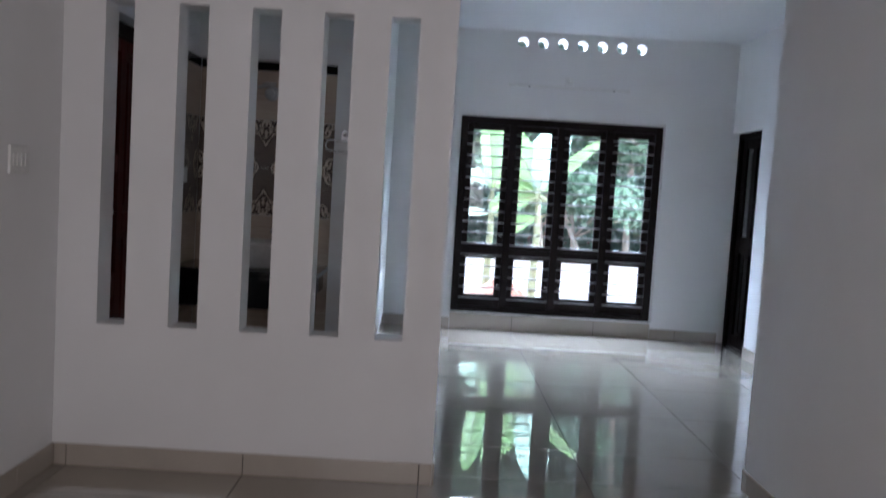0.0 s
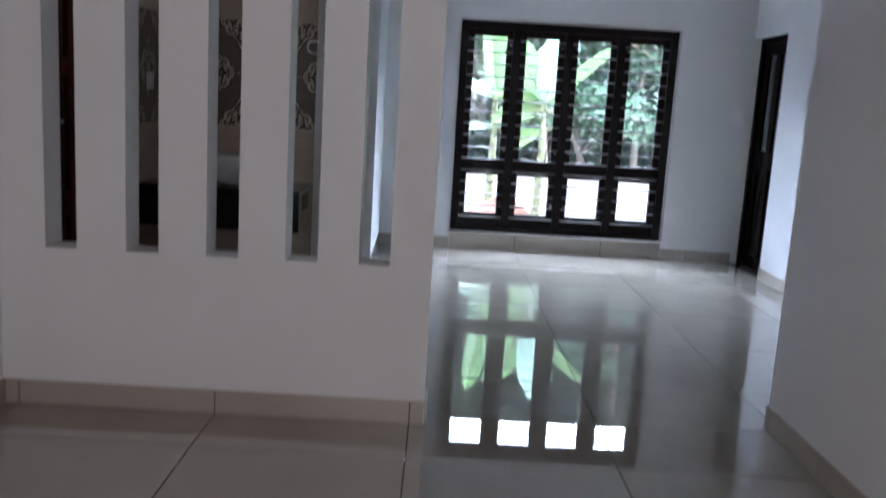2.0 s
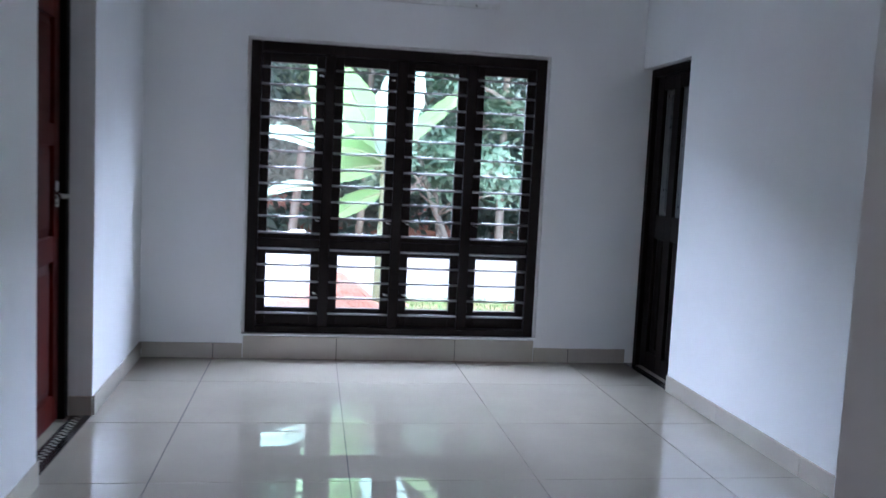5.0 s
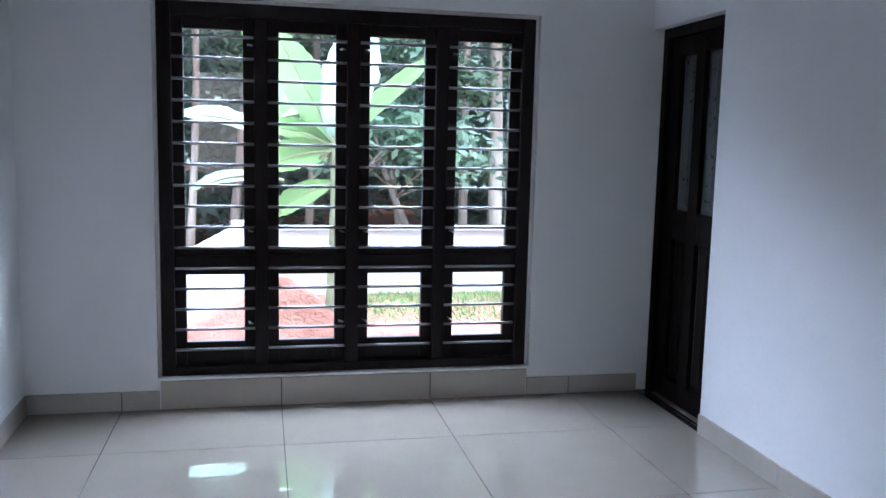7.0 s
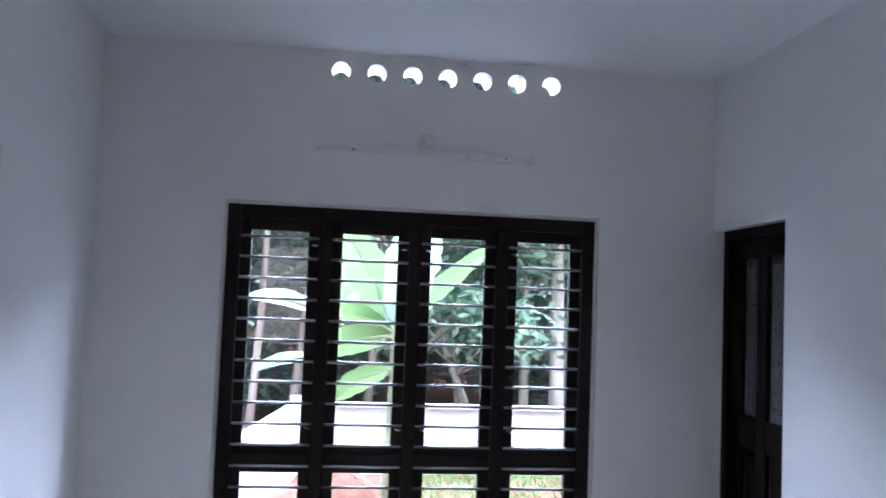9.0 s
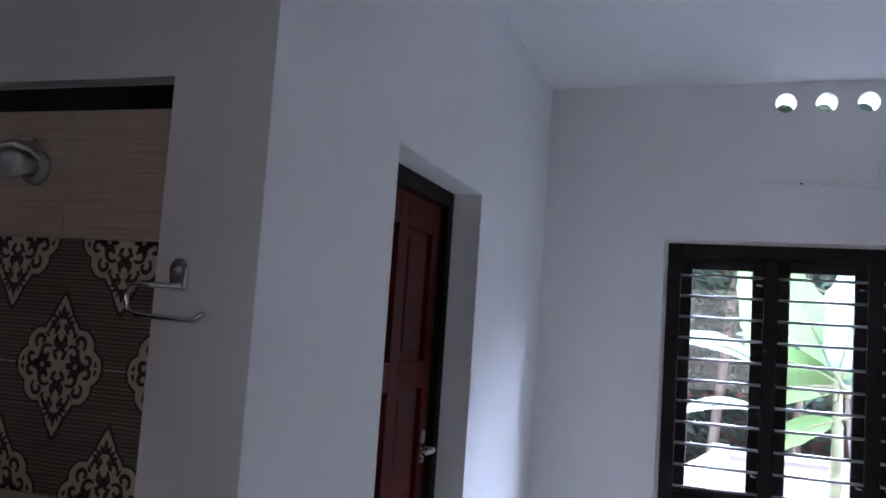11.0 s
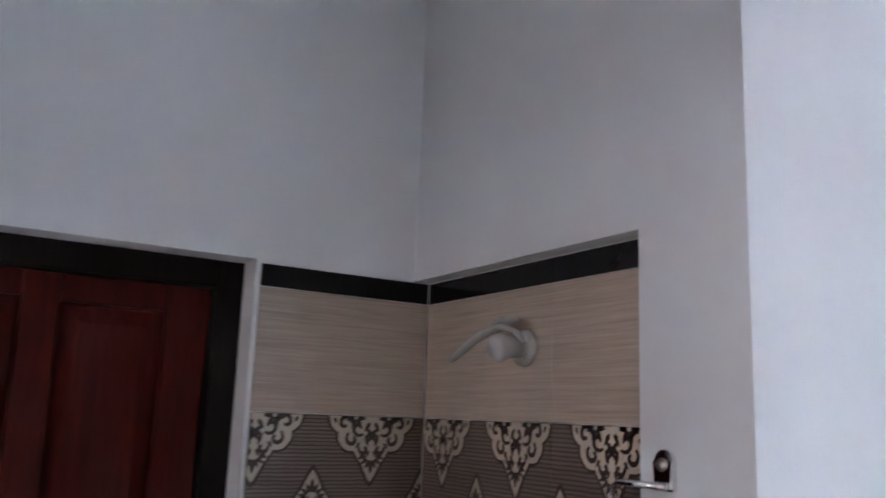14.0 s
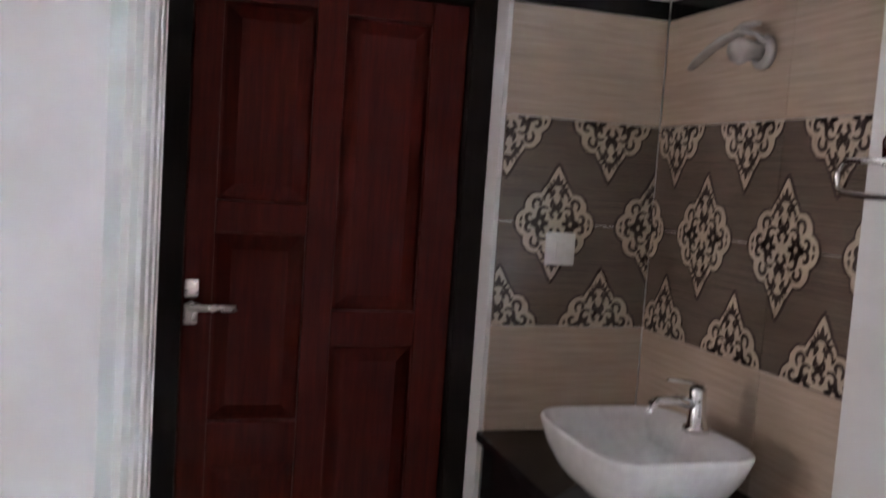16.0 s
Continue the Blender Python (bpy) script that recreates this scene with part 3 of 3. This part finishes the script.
def build_niche_fittings():
    lamp = thing("wall_lamp", "cloudy white curved-arm wall lamp on the beige tiles", "wall lamp", pose(-0.85, YT, 1.865))
    bm = bmesh.new()
    tube(bm, [(0, -0.0005, 0), (0, -0.012, 0), (0, -0.018, 0)], [0.042, 0.040, 0.030], 24)
    part("base", bm, ACRYLIC, lamp, "", True)
    bm = bmesh.new()
    tube(bm, [(0, -0.016, 0.0), (0, -0.045, 0.0), (0.0, -0.075, -0.004), (0.0, -0.09, -0.008)], [0.022, 0.024, 0.033, 0.024], 20)
    part("lamp_holder", bm, ACRYLIC, lamp, "", True)
    bm = bmesh.new()
    tube(bm, [(0.075, -0.06, 0.004), (0.045, -0.062, 0.028), (0.0, -0.064, 0.042), (-0.06, -0.066, 0.036), (-0.12, -0.068, 0.016), (-0.18, -0.07, -0.012), (-0.205, -0.07, -0.026)], [0.006, 0.013, 0.018, 0.019, 0.017, 0.015, 0.010], 12, 0.45)
    part("arm", bm, ACRYLIC, lamp, "", True)
    bm = bmesh.new()
    tube(bm, [(-0.055, -0.05, 0.050), (-0.02, -0.05, 0.060), (0.03, -0.05, 0.058)], [0.010, 0.014, 0.010], 10, 0.6)
    part("cap", bm, ACRYLIC, lamp, "", True)

    ring = thing("towel_holder", "chrome open towel ring on an arched wall plate", "towel holder", pose(-0.385, YB, 1.63))
    bm = bmesh.new()
    pts = [(-0.021, -0.034), (0.021, -0.034), (0.021, 0.014)] + [(0.021 * math.cos(a), 0.014 + 0.021 * math.sin(a)) for a in (math.pi * k / 10 for k in range(1, 10))] + [(-0.021, 0.014)]
    front, back = [bm.verts.new((x, -0.014, z)) for x, z in pts], [bm.verts.new((x, -0.0005, z)) for x, z in pts]
    bm.faces.new(front)
    bm.faces.new(back[::-1])
    for k in range(len(pts)):
        bm.faces.new((front[k], front[(k + 1) % len(pts)], back[(k + 1) % len(pts)], back[k]))
    bmesh.ops.bevel(bm, geom=[e for e in bm.edges if all(abs(v.co.y + 0.014) < 1e-5 for v in e.verts)], offset=0.004, segments=2, affect="EDGES")
    plate = part("plate", bm, CHROME, ring)
    bm = bmesh.new()
    tube(bm, [(0, -0.012, 0.010), (0, -0.019, 0.010)], [0.013, 0.010], 16)
    part("screw_cover", bm, SATIN, plate, "", True)
    bm = bmesh.new()
    bar = [(0.016, -0.022, -0.026), (-0.06, -0.024, -0.026)] + [(-0.085 - 0.030 * math.sin(a), -0.025, -0.058 + 0.032 * math.cos(a)) for a in (math.pi * k / 10 for k in range(11))] + [(-0.06, -0.025, -0.092), (0.045, -0.025, -0.094), (0.060, -0.025, -0.092), (0.082, -0.025, -0.078)]
    tube(bm, bar, 0.0065, 10)
    part("bar", bm, CHROME, ring, "", True)

    sock = thing("socket_plate", "small white switch plate on the patterned tiles", "switch plate", pose(XD + 0.008, 5.770, 1.34))
    part("plate", boxes((0.0, 0.011, -0.044, 0.044, -0.046, 0.046), b=0.004), WHITEPLASTIC, sock)
    part("rocker", boxes((0.010, 0.0145, -0.014, 0.014, -0.022, 0.022), b=0.002), WHITEPLASTIC, sock)


build_niche_fittings()

# ---- small fittings ----
sw = thing("switch_board", "white plastic switch plate with a row of rockers", "switch plate", pose(HX0, 4.17, 1.365))
part("plate", boxes((0.0, 0.012, -0.078, 0.078, -0.055, 0.055), b=0.004), WHITEPLASTIC, sw)
for k in range(4):
    y = -0.048 + 0.032 * k
    part("rocker", boxes((0.011, 0.016, y - 0.012, y + 0.012, -0.024, 0.024), b=0.002), WHITEPLASTIC, sw)

bat = thing("light_batten", "slim white tube-light batten without a tube", "light fitting", pose(1.395, YW, 2.375))
part("rail", boxes((-0.575, 0.575, -0.022, -0.0005, -0.016, 0.016), b=0.003), WHITEPLASTIC, bat)
for x in (-0.575, 0.575):
    part("end_cap", boxes((x - 0.012, x + 0.012, -0.030, -0.0005, -0.020, 0.022), b=0.004), WHITEPLASTIC, bat)
for x in (-0.38, 0.43):
    bm = bmesh.new()
    tube(bm, [(x, -0.021, -0.004), (x, -0.0235, -0.004)], 0.006, 10)
    part("screw", bm, DARKPRINT, bat, "dark screw head")
rose = thing("wiring_box", "small square white wiring box above the batten", "wiring box", pose(1.395, YW, 2.44))
part("box", boxes((-0.037, 0.037, -0.020, -0.0005, -0.037, 0.037), b=0.005), WHITEPLASTIC, rose)
bm = bmesh.new()
tube(bm, [(0, -0.019, 0), (0, -0.026, 0)], [0.021, 0.018], 20)
part("cover", bm, WHITEPLASTIC, rose, "", True)
hook = thing("ceiling_wire", "short brown wire ends hanging from the ceiling", "wire", pose(1.46, 7.08, ZC))
for dx, ln in ((-0.012, 0.05), (0.012, 0.075)):
    bm = bmesh.new()
    tube(bm, [(dx * 0.3, 0, 0.0), (dx, 0.004, -ln * 0.5), (dx * 1.4, -0.004, -ln)], [0.006, 0.005, 0.004], 8)
    part("wire", bm, CABLE, hook, "", True)
bm = bmesh.new()
tube(bm, [(0, 0, -0.0005), (0, 0, -0.010)], [0.032, 0.028], 20)
part("cover", bm, WHITEPLASTIC, hook, "small white ceiling cover", True)


lh = thing("lamp_holder", "small white angled lamp holder on the dining wall", "lamp holder", pose(XR, 6.93, 2.44))
bm = bmesh.new()
tube(bm, [(-0.0005, 0, 0), (-0.012, 0, 0), (-0.016, 0, 0)], [0.055, 0.053, 0.042], 24)
part("base", bm, WHITEPLASTIC, lh, "", True)
bm = bmesh.new()
tube(bm, [(-0.014, 0, 0), (-0.040, -0.006, -0.004), (-0.046, -0.007, -0.005), (-0.052, -0.008, -0.006), (-0.085, -0.014, -0.012)], [0.034, 0.036, 0.028, 0.037, 0.033], 20)
part("holder", bm, WHITEPLASTIC, lh, "", True)
bm = bmesh.new()
tube(bm, [(-0.083, -0.0135, -0.0118), (-0.088, -0.0145, -0.0125)], [0.025, 0.024], 20)
part("socket_mouth", bm, DARKPRINT, lh, "dark open lamp socket")


# ---- skirting ----
def skirting(label, runs):
    """Skirting tiles along walls; runs of (axis, fixed, side, from, to, height)."""
    t = thing("baseboard", label, "skirting", pose(0, 0, 0), kind="structure")
    for axis, fixed, side, a, c, h in runs:
        joints = [0.195 + 0.8 * k for k in range(-4, 6)] if axis == "x" else ROWS_Y
        cuts = [a] + [j for j in joints if a + 0.03 < j < c - 0.03] + [c]
        f0, f1 = sorted((fixed, fixed + side * 0.011))
        g0, g1 = sorted((fixed, fixed + side * 0.006))
        bm = boxes((a + 0.003, c - 0.003, g0, g1, 0.001, h - 0.004) if axis == "x" else (g0, g1, a + 0.003, c - 0.003, 0.001, h - 0.004))
        if fixed == XL:
            for v in bm.verts:
                v.co.x += west_lean(v.co.y)
        part("grout_bed", bm, GROUT, t, "dark joint filling")
        for p, q in zip(cuts, cuts[1:]):
            p, q = p + 0.002, q - 0.002
            bm = boxes((p, q, f0, f1, 0.001, h) if axis == "x" else (f0, f1, p, q, 0.001, h), b=0.002)
            if fixed == XL:
                for v in bm.verts:
                    v.co.x += west_lean(v.co.y)
            part("skirting_tile", bm, SKIRT, t)
    return t


ROWS_Y = [4.21 - 0.8 * k for k in range(7, -1, -1)] + [4.68, 5.18, 5.98, 6.78, 7.575, 8.375]
skirting("beige tile skirting along the hall walls and partition", [("x", PY0, -1, HX0 + 0.011, PX1, 0.10), ("y", HX0, 1, HY0, PY0, 0.10), ("y", HX1, -1, HY0, 4.738, 0.10), ("y", PX1, 1, PY0, PY1, 0.10), ("x", PY1, 1, XD + 0.01, PX1, 0.10)])
skirting("beige tile skirting along the dining room walls", [("x", YW, -1, XL + 0.011, WX0 - 0.006, 0.10), ("x", YW, -1, WX0 - 0.006, WX1 + 0.006, WZ0 - 0.016), ("x", YW, -1, WX1 + 0.006, XR, 0.10), ("y", XL, 1, YB - 0.011, LY0, 0.10), ("y", XL, 1, LY1, YW, 0.10), ("y", XR, -1, 4.738, RY0, 0.10), ("x", LY1, -1, XL - 0.086, XL + west_lean(LY1), 0.10), ("x", YB, -1, NX, XL + west_lean(YB), 0.10), ("x", 4.738, 1, HX1, XR - 0.011, 0.10)])


# ---- outside ----
def ground_sheet():
    bm = bmesh.new()
    xs = [-300, -60, -20] + [-8 + 0.5 * k for k in range(45)] + [20, 60, 300]
    ys = [9.2] + [9.4 + 0.4 * k for k in range(20)] + [18, 24, 40, 90, 400]
    grid = [[bm.verts.new((x, y, -0.55 + (0.05 * noise.noise(Vector((x * 0.8, y * 0.8, 0))) if 9.3 < y < 19 else 0))) for x in xs] for y in ys]
    for r, q in zip(grid, grid[1:]):
        for k in range(len(xs) - 1):
            bm.faces.new((r[k], r[k + 1], q[k + 1], q[k]))
    solid("ground", bm, SOIL, "bare red laterite ground outside the house", "ground", smooth=True)


ground_sheet()


def soil_mound():
    bm = bmesh.new()
    n, m = 40, 16
    rings = []
    for i in range(m + 1):
        r = i / m
        ring = []
        for k in range(n):
            a = 2 * math.pi * k / n
            h = 0.86 * (1 - r) ** 0.9 * (1 - 0.15 * r)
            x, y = r * 1.45 * math.cos(a), r * 1.0 * math.sin(a)
            h += 0.10 * noise.noise(Vector((x * 2.3 + 5, y * 2.3, 1))) * (1 - r) + 0.05 * noise.noise(Vector((x * 7, y * 7, 3))) * (1 - r)
            ring.append(bm.verts.new((1.02 + x, 11.6 + y, -0.60 + h)))
        rings.append(ring)
    for r, q in zip(rings, rings[1:]):
        for k in range(n):
            bm.faces.new((r[k], r[(k + 1) % n], q[(k + 1) % n], q[k]))
    tagged(new("soil_heap", mesh_of("soil_heap", bm, SOIL, True)), "heap of loose red laterite soil outside", "soil heap")


soil_mound()

cw = thing("compound_wall", "low white painted compound wall with a coping", "garden wall", pose(0, 0, 0), kind="structure")
part("wall", boxes((0.62, 14.0, 15.2, 15.35, -0.7, 0.25)), OUTWALL, cw)
part("coping", boxes((0.60, 14.0, 15.17, 15.38, 0.25, 0.30), b=0.01), OUTWALL, cw)
for x in (0.62, 3.02, 6.0, 9.0):
    part("pillar", boxes((x - 0.1, x + 0.1, 15.15, 15.40, -0.7, 0.36), b=0.01), OUTWALL, cw)
bm = bmesh.new()
quad = [(0.55, 15.3), (0.70, 15.3), (0.25, 12.4), (-0.5, 9.6), (-0.65, 9.6), (0.10, 12.4)]
lo, hi = [bm.verts.new((x, y, -0.7)) for x, y in quad], [bm.verts.new((x, y, 0.30)) for x, y in quad]
bm.faces.new(hi)
for k in range(6):
    bm.faces.new((lo[k], lo[(k + 1) % 6], hi[(k + 1) % 6], hi[k]))
part("side_wall", bm, OUTWALL, cw)


def grass():
    rng = random.Random(4)
    verts, faces = [], []
    for _ in range(11000):
        x, y = rng.uniform(0.9, 9), 15.1 - abs(rng.gauss(0, 0.9))
        if y < 12.6 or noise.noise(Vector((x * 0.9, y * 0.9, 7))) < -0.12:
            continue
        h, w, a, l = rng.uniform(0.03, 0.10), rng.uniform(0.006, 0.014), rng.uniform(0, 6.28), rng.uniform(-0.07, 0.07)
        i = len(verts)
        dx, dy = w * math.cos(a), w * math.sin(a)
        verts += [(x - dx, y - dy, -0.56), (x + dx, y + dy, -0.56), (x + l, y + l * 0.6, -0.56 + h)]
        faces.append((i, i + 1, i + 2))
    me = bpy.data.meshes.new("grass")
    me.from_pydata(verts, [], faces)
    me.materials.append(GRASS)
    tagged(new("grass", me), "patchy green grass before the compound wall", "grass", kind="stuff")


grass()


def leaf_blade(length, width, droop, fold, tear, rng):
    """A banana leaf along +x from its stalk, bent down by droop, with folded torn halves."""
    bm = bmesh.new()
    n = 18
    spine = []
    for i in range(n + 1):
        s = i / n
        spine.append(Vector((length * (s - 0.12 * s * s * abs(droop)), 0, length * (0.32 * s - droop * s * s))))
    for side in (1, -1):
        prev = None
        for i in range(n + 1):
            s = i / n
            w = width * (math.sin(math.pi * min(1, s * 0.92 + 0.06)) ** 0.55) * (0.86 + tear * rng.uniform(-0.3, 0.18))
            if i == n:
                w = 0.012
            p = spine[i]
            row = [bm.verts.new(p), bm.verts.new(p + Vector((0.02, side * w * 0.55, fold * w * 0.5))), bm.verts.new(p + Vector((0.05, side * w, fold * w * 0.55)))]
            if prev and not (tear > 0.3 and rng.random() < 0.12):
                bm.faces.new((prev[0], prev[1], row[1], row[0]))
                bm.faces.new((prev[1], prev[2], row[2], row[1]))
            prev = row
    return bm, spine


def banana_plant(at, height, leaves, seed, label):
    rng = random.Random(seed)
    p = thing("banana_plant", label, "banana plant", pose(*at), "banana plants outside the window")
    bm = bmesh.new()
    tube(bm, [(0, 0, -0.05), (0.01, 0, height * 0.35), (0.03, 0.01, height * 0.7), (0.02, 0.02, height)], [0.06, 0.052, 0.042, 0.028], 12)
    part("stem", bm, STEM, p, "pale green banana stem", True)
    for z, yaw, pitch, length, width, droop, fold, mat, roll in leaves:
        bm, spine = leaf_blade(length, width, droop, fold, 0.25, rng)
        ob = part("leaf", bm, mat, p, "broad pale banana leaf" if mat is BANANAPALE else "broad bright green banana leaf", True)
        ob.matrix_local = pose(0.02, 0.01, z, 0, 0, yaw) @ pose(0, 0, 0, 0, -pitch, 0) @ pose(0, 0, 0, roll, 0, 0)
        rb = bmesh.new()
        tube(rb, [Vector((-0.16, 0, -0.05))] + [s - Vector((0, 0, 0.008)) for s in spine[::3]], [0.020] + [0.016 * (1 - 0.13 * k) for k in range(len(spine[::3]))], 6)
        part("midrib", rb, STEM, ob, "", True)


G0 = -0.55
banana_plant((1.45, 11.5, G0), 1.95, [
    (1.92, 180, 58, 0.95, 0.21, 0.10, 0.25, BANANA, 72), (1.95, 20, 74, 0.95, 0.25, 0.15, 0.2, BANANAPALE, 65), (1.85, 178, -8, 0.62, 0.17, 0.55, 0.2, BANANA, 62),
    (1.88, 165, 20, 0.60, 0.13, 0.45, 0.2, BANANA, 55), (1.90, 8, 40, 1.05, 0.10, 0.22, 0.2, BANANA, 60), (1.60, 185, -25, 0.55, 0.13, 0.45, 0.2, BANANA, 70), (1.9, 80, 55, 1.0, 0.2, 0.4, 0.3, BANANAPALE, 10)], 3, "tall banana plant with broad torn leaves beyond the window")
banana_plant((0.90, 12.1, G0), 2.0, [
    (1.98, 180, 16, 0.70, 0.13, 0.42, 0.3, BANANAPALE, 42), (1.60, 183, -4, 0.60, 0.11, 0.45, 0.2, BANANAPALE, 40), (1.95, 165, 76, 1.15, 0.20, 0.10, 0.3, BANANA, 70),
    (1.9, 60, 50, 1.0, 0.2, 0.4, 0.2, BANANA, 20), (1.9, 300, 40, 0.6, 0.14, 0.6, 0.2, BANANA, 30)], 5, "banana plant with drooping pale leaves beyond the window")


def leaf_cloud(rng, blobs, count, size):
    verts, faces = [], []
    for _ in range(count):
        cx, cy, cz, r = rng.choice(blobs)
        v = Vector((rng.gauss(0, 1), rng.gauss(0, 1), rng.gauss(0, 1))).normalized() * (r * rng.uniform(0.35, 1.05))
        c = Vector((cx, cy, cz)) + Vector((v.x, v.y, v.z * 0.8))
        a = Vector((rng.gauss(0, 1), rng.gauss(0, 1), rng.gauss(0, 0.7))).normalized()
        b = a.cross(Vector((rng.gauss(0, 1), rng.gauss(0, 1), rng.gauss(0, 1)))).normalized()
        s = size * rng.uniform(0.6, 1.4)
        i = len(verts)
        verts += [c - a * s, c + b * s * 0.42, c + a * s, c - b * s * 0.42]
        faces.append((i, i + 1, i + 2, i + 3))
    return verts, faces


def tree(at, height, lean, radius, seed, crown, label):
    rng = random.Random(seed)
    t = thing("tree", label, "tree", pose(*at), "trees behind the compound wall")
    bm = bmesh.new()
    pts = [Vector((lean * s * height + 0.06 * math.sin(5 * s + seed), 0.05 * math.sin(3 * s + seed), s * height)) for s in (k / 8 for k in range(9))]
    tube(bm, pts, [radius * (1.25 if k == 0 else 1 - 0.07 * k) for k in range(9)], 10)
    part("trunk", bm, BARK, t, "pale mottled trunk", True)
    blobs = []
    for k in range(crown):
        s = rng.uniform(0.45, 1.0)
        base = pts[min(8, int(s * 8))]
        ang, ln = rng.uniform(0, 6.28), rng.uniform(0.6, 1.5)
        tip = base + Vector((ln * math.cos(ang), ln * math.sin(ang), rng.uniform(0.3, 0.9)))
        bm = bmesh.new()
        tube(bm, [base, base.lerp(tip, 0.5) + Vector((0, 0, 0.08)), tip], [radius * 0.35, radius * 0.25, radius * 0.1], 7)
        part("limb", bm, BARK, t, "", True)
        blobs.append((*tip, rng.uniform(0.4, 0.8)))
    verts, faces = leaf_cloud(rng, blobs, 260 * crown, 0.085)
    me = bpy.data.meshes.new("crown")
    me.from_pydata(verts, [], faces)
    me.materials.append(LEAVES)
    ob = new("crown", me)
    ob.parent = t


tree((4.09, 16.2, G0), 7.2, 0.005, 0.115, 1, 6, "tree with a straight pale mottled trunk behind the wall")
tree((3.72, 16.6, G0), 6.8, 0.03, 0.075, 2, 6, "tree with a straight pale mottled trunk behind the wall")
tree((3.25, 16.4, G0), 3.0, -0.42, 0.065, 3, 6, "slender leaning tree with pale bark behind the wall")
tree((3.05, 16.9, G0), 3.2, -0.20, 0.055, 4, 7, "slender leaning tree with pale bark behind the wall")
tree((2.2, 16.1, G0), 2.6, -0.05, 0.045, 8, 7, "young leafy tree behind the compound wall")
tree((0.5, 17.5, G0), 6.6, 0.05, 0.08, 5, 7, "slender tree with pale bark behind the wall")
tree((-0.1, 16.8, G0), 6.9, 0.02, 0.06, 6, 7, "slender tree with pale bark behind the wall")
tree((1.6, 17.9, G0), 7.0, 0.02, 0.07, 12, 8, "slender tree with pale bark behind the wall")
tree((6.3, 17.5, G0), 6.8, 0.0, 0.11, 7, 8, "leafy tree behind the compound wall")


def woods():
    rng = random.Random(11)
    blobs = []
    for _ in range(330):
        y = rng.uniform(18.2, 23.0)
        blobs.append((rng.uniform(-9, 14), y, rng.uniform(-0.3, 6.6), rng.uniform(0.6, 1.2)))
    verts, faces = leaf_cloud(rng, blobs, 70000, 0.13)
    me = bpy.data.meshes.new("woods")
    me.from_pydata(verts, [], faces)
    me.materials.append(HAZEDLEAVES)
    tagged(new("woods", me), "dense green trees and bushes beyond the compound wall", "woods", kind="stuff")
    rng = random.Random(12)
    blobs = [(rng.uniform(-22, 28), rng.uniform(26, 34), rng.uniform(-0.5, 10.5), rng.uniform(1.2, 2.2)) for _ in range(300)]
    verts, faces = leaf_cloud(rng, blobs, 38000, 0.30)
    me = bpy.data.meshes.new("far_woods")
    me.from_pydata(verts, [], faces)
    me.materials.append(HAZEDLEAVES)
    tagged(new("far_woods", me), "distant tall green tree line", "woods", kind="stuff")


woods()
# Added backdrop that glows to brighten the gaps between the trees.
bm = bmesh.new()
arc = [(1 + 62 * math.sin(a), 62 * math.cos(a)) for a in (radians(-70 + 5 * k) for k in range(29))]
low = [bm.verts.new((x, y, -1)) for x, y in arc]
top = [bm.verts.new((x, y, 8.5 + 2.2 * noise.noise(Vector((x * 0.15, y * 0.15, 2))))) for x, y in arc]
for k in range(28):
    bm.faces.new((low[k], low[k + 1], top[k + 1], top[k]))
solid("backdrop", bm, HAZEGLOW, "glowing green backdrop with haze in its colour", "backdrop")

# ---- floor tiles ----
floor = solid("floor", boxes((-1.7, 3.25, -1.7, YW, -0.15, -0.0085)), GROUT, "polished pale beige floor tiles with dark joints", "floor")
xs = [-1.7] + [0.195 + 0.8 * k for k in range(-2, 4)] + [3.25]
ys = [-1.7] + [y for y in ROWS_Y if y > -1.6] + [YW]
for x0, x1 in zip(xs, xs[1:]):
    for y0, y1 in zip(ys, ys[1:]):
        part("floor_tile", boxes((x0 + 0.0024, x1 - 0.0024, y0 + 0.0024, y1 - 0.0024, -0.009, 0.0), b=0.0003), TILE, floor)
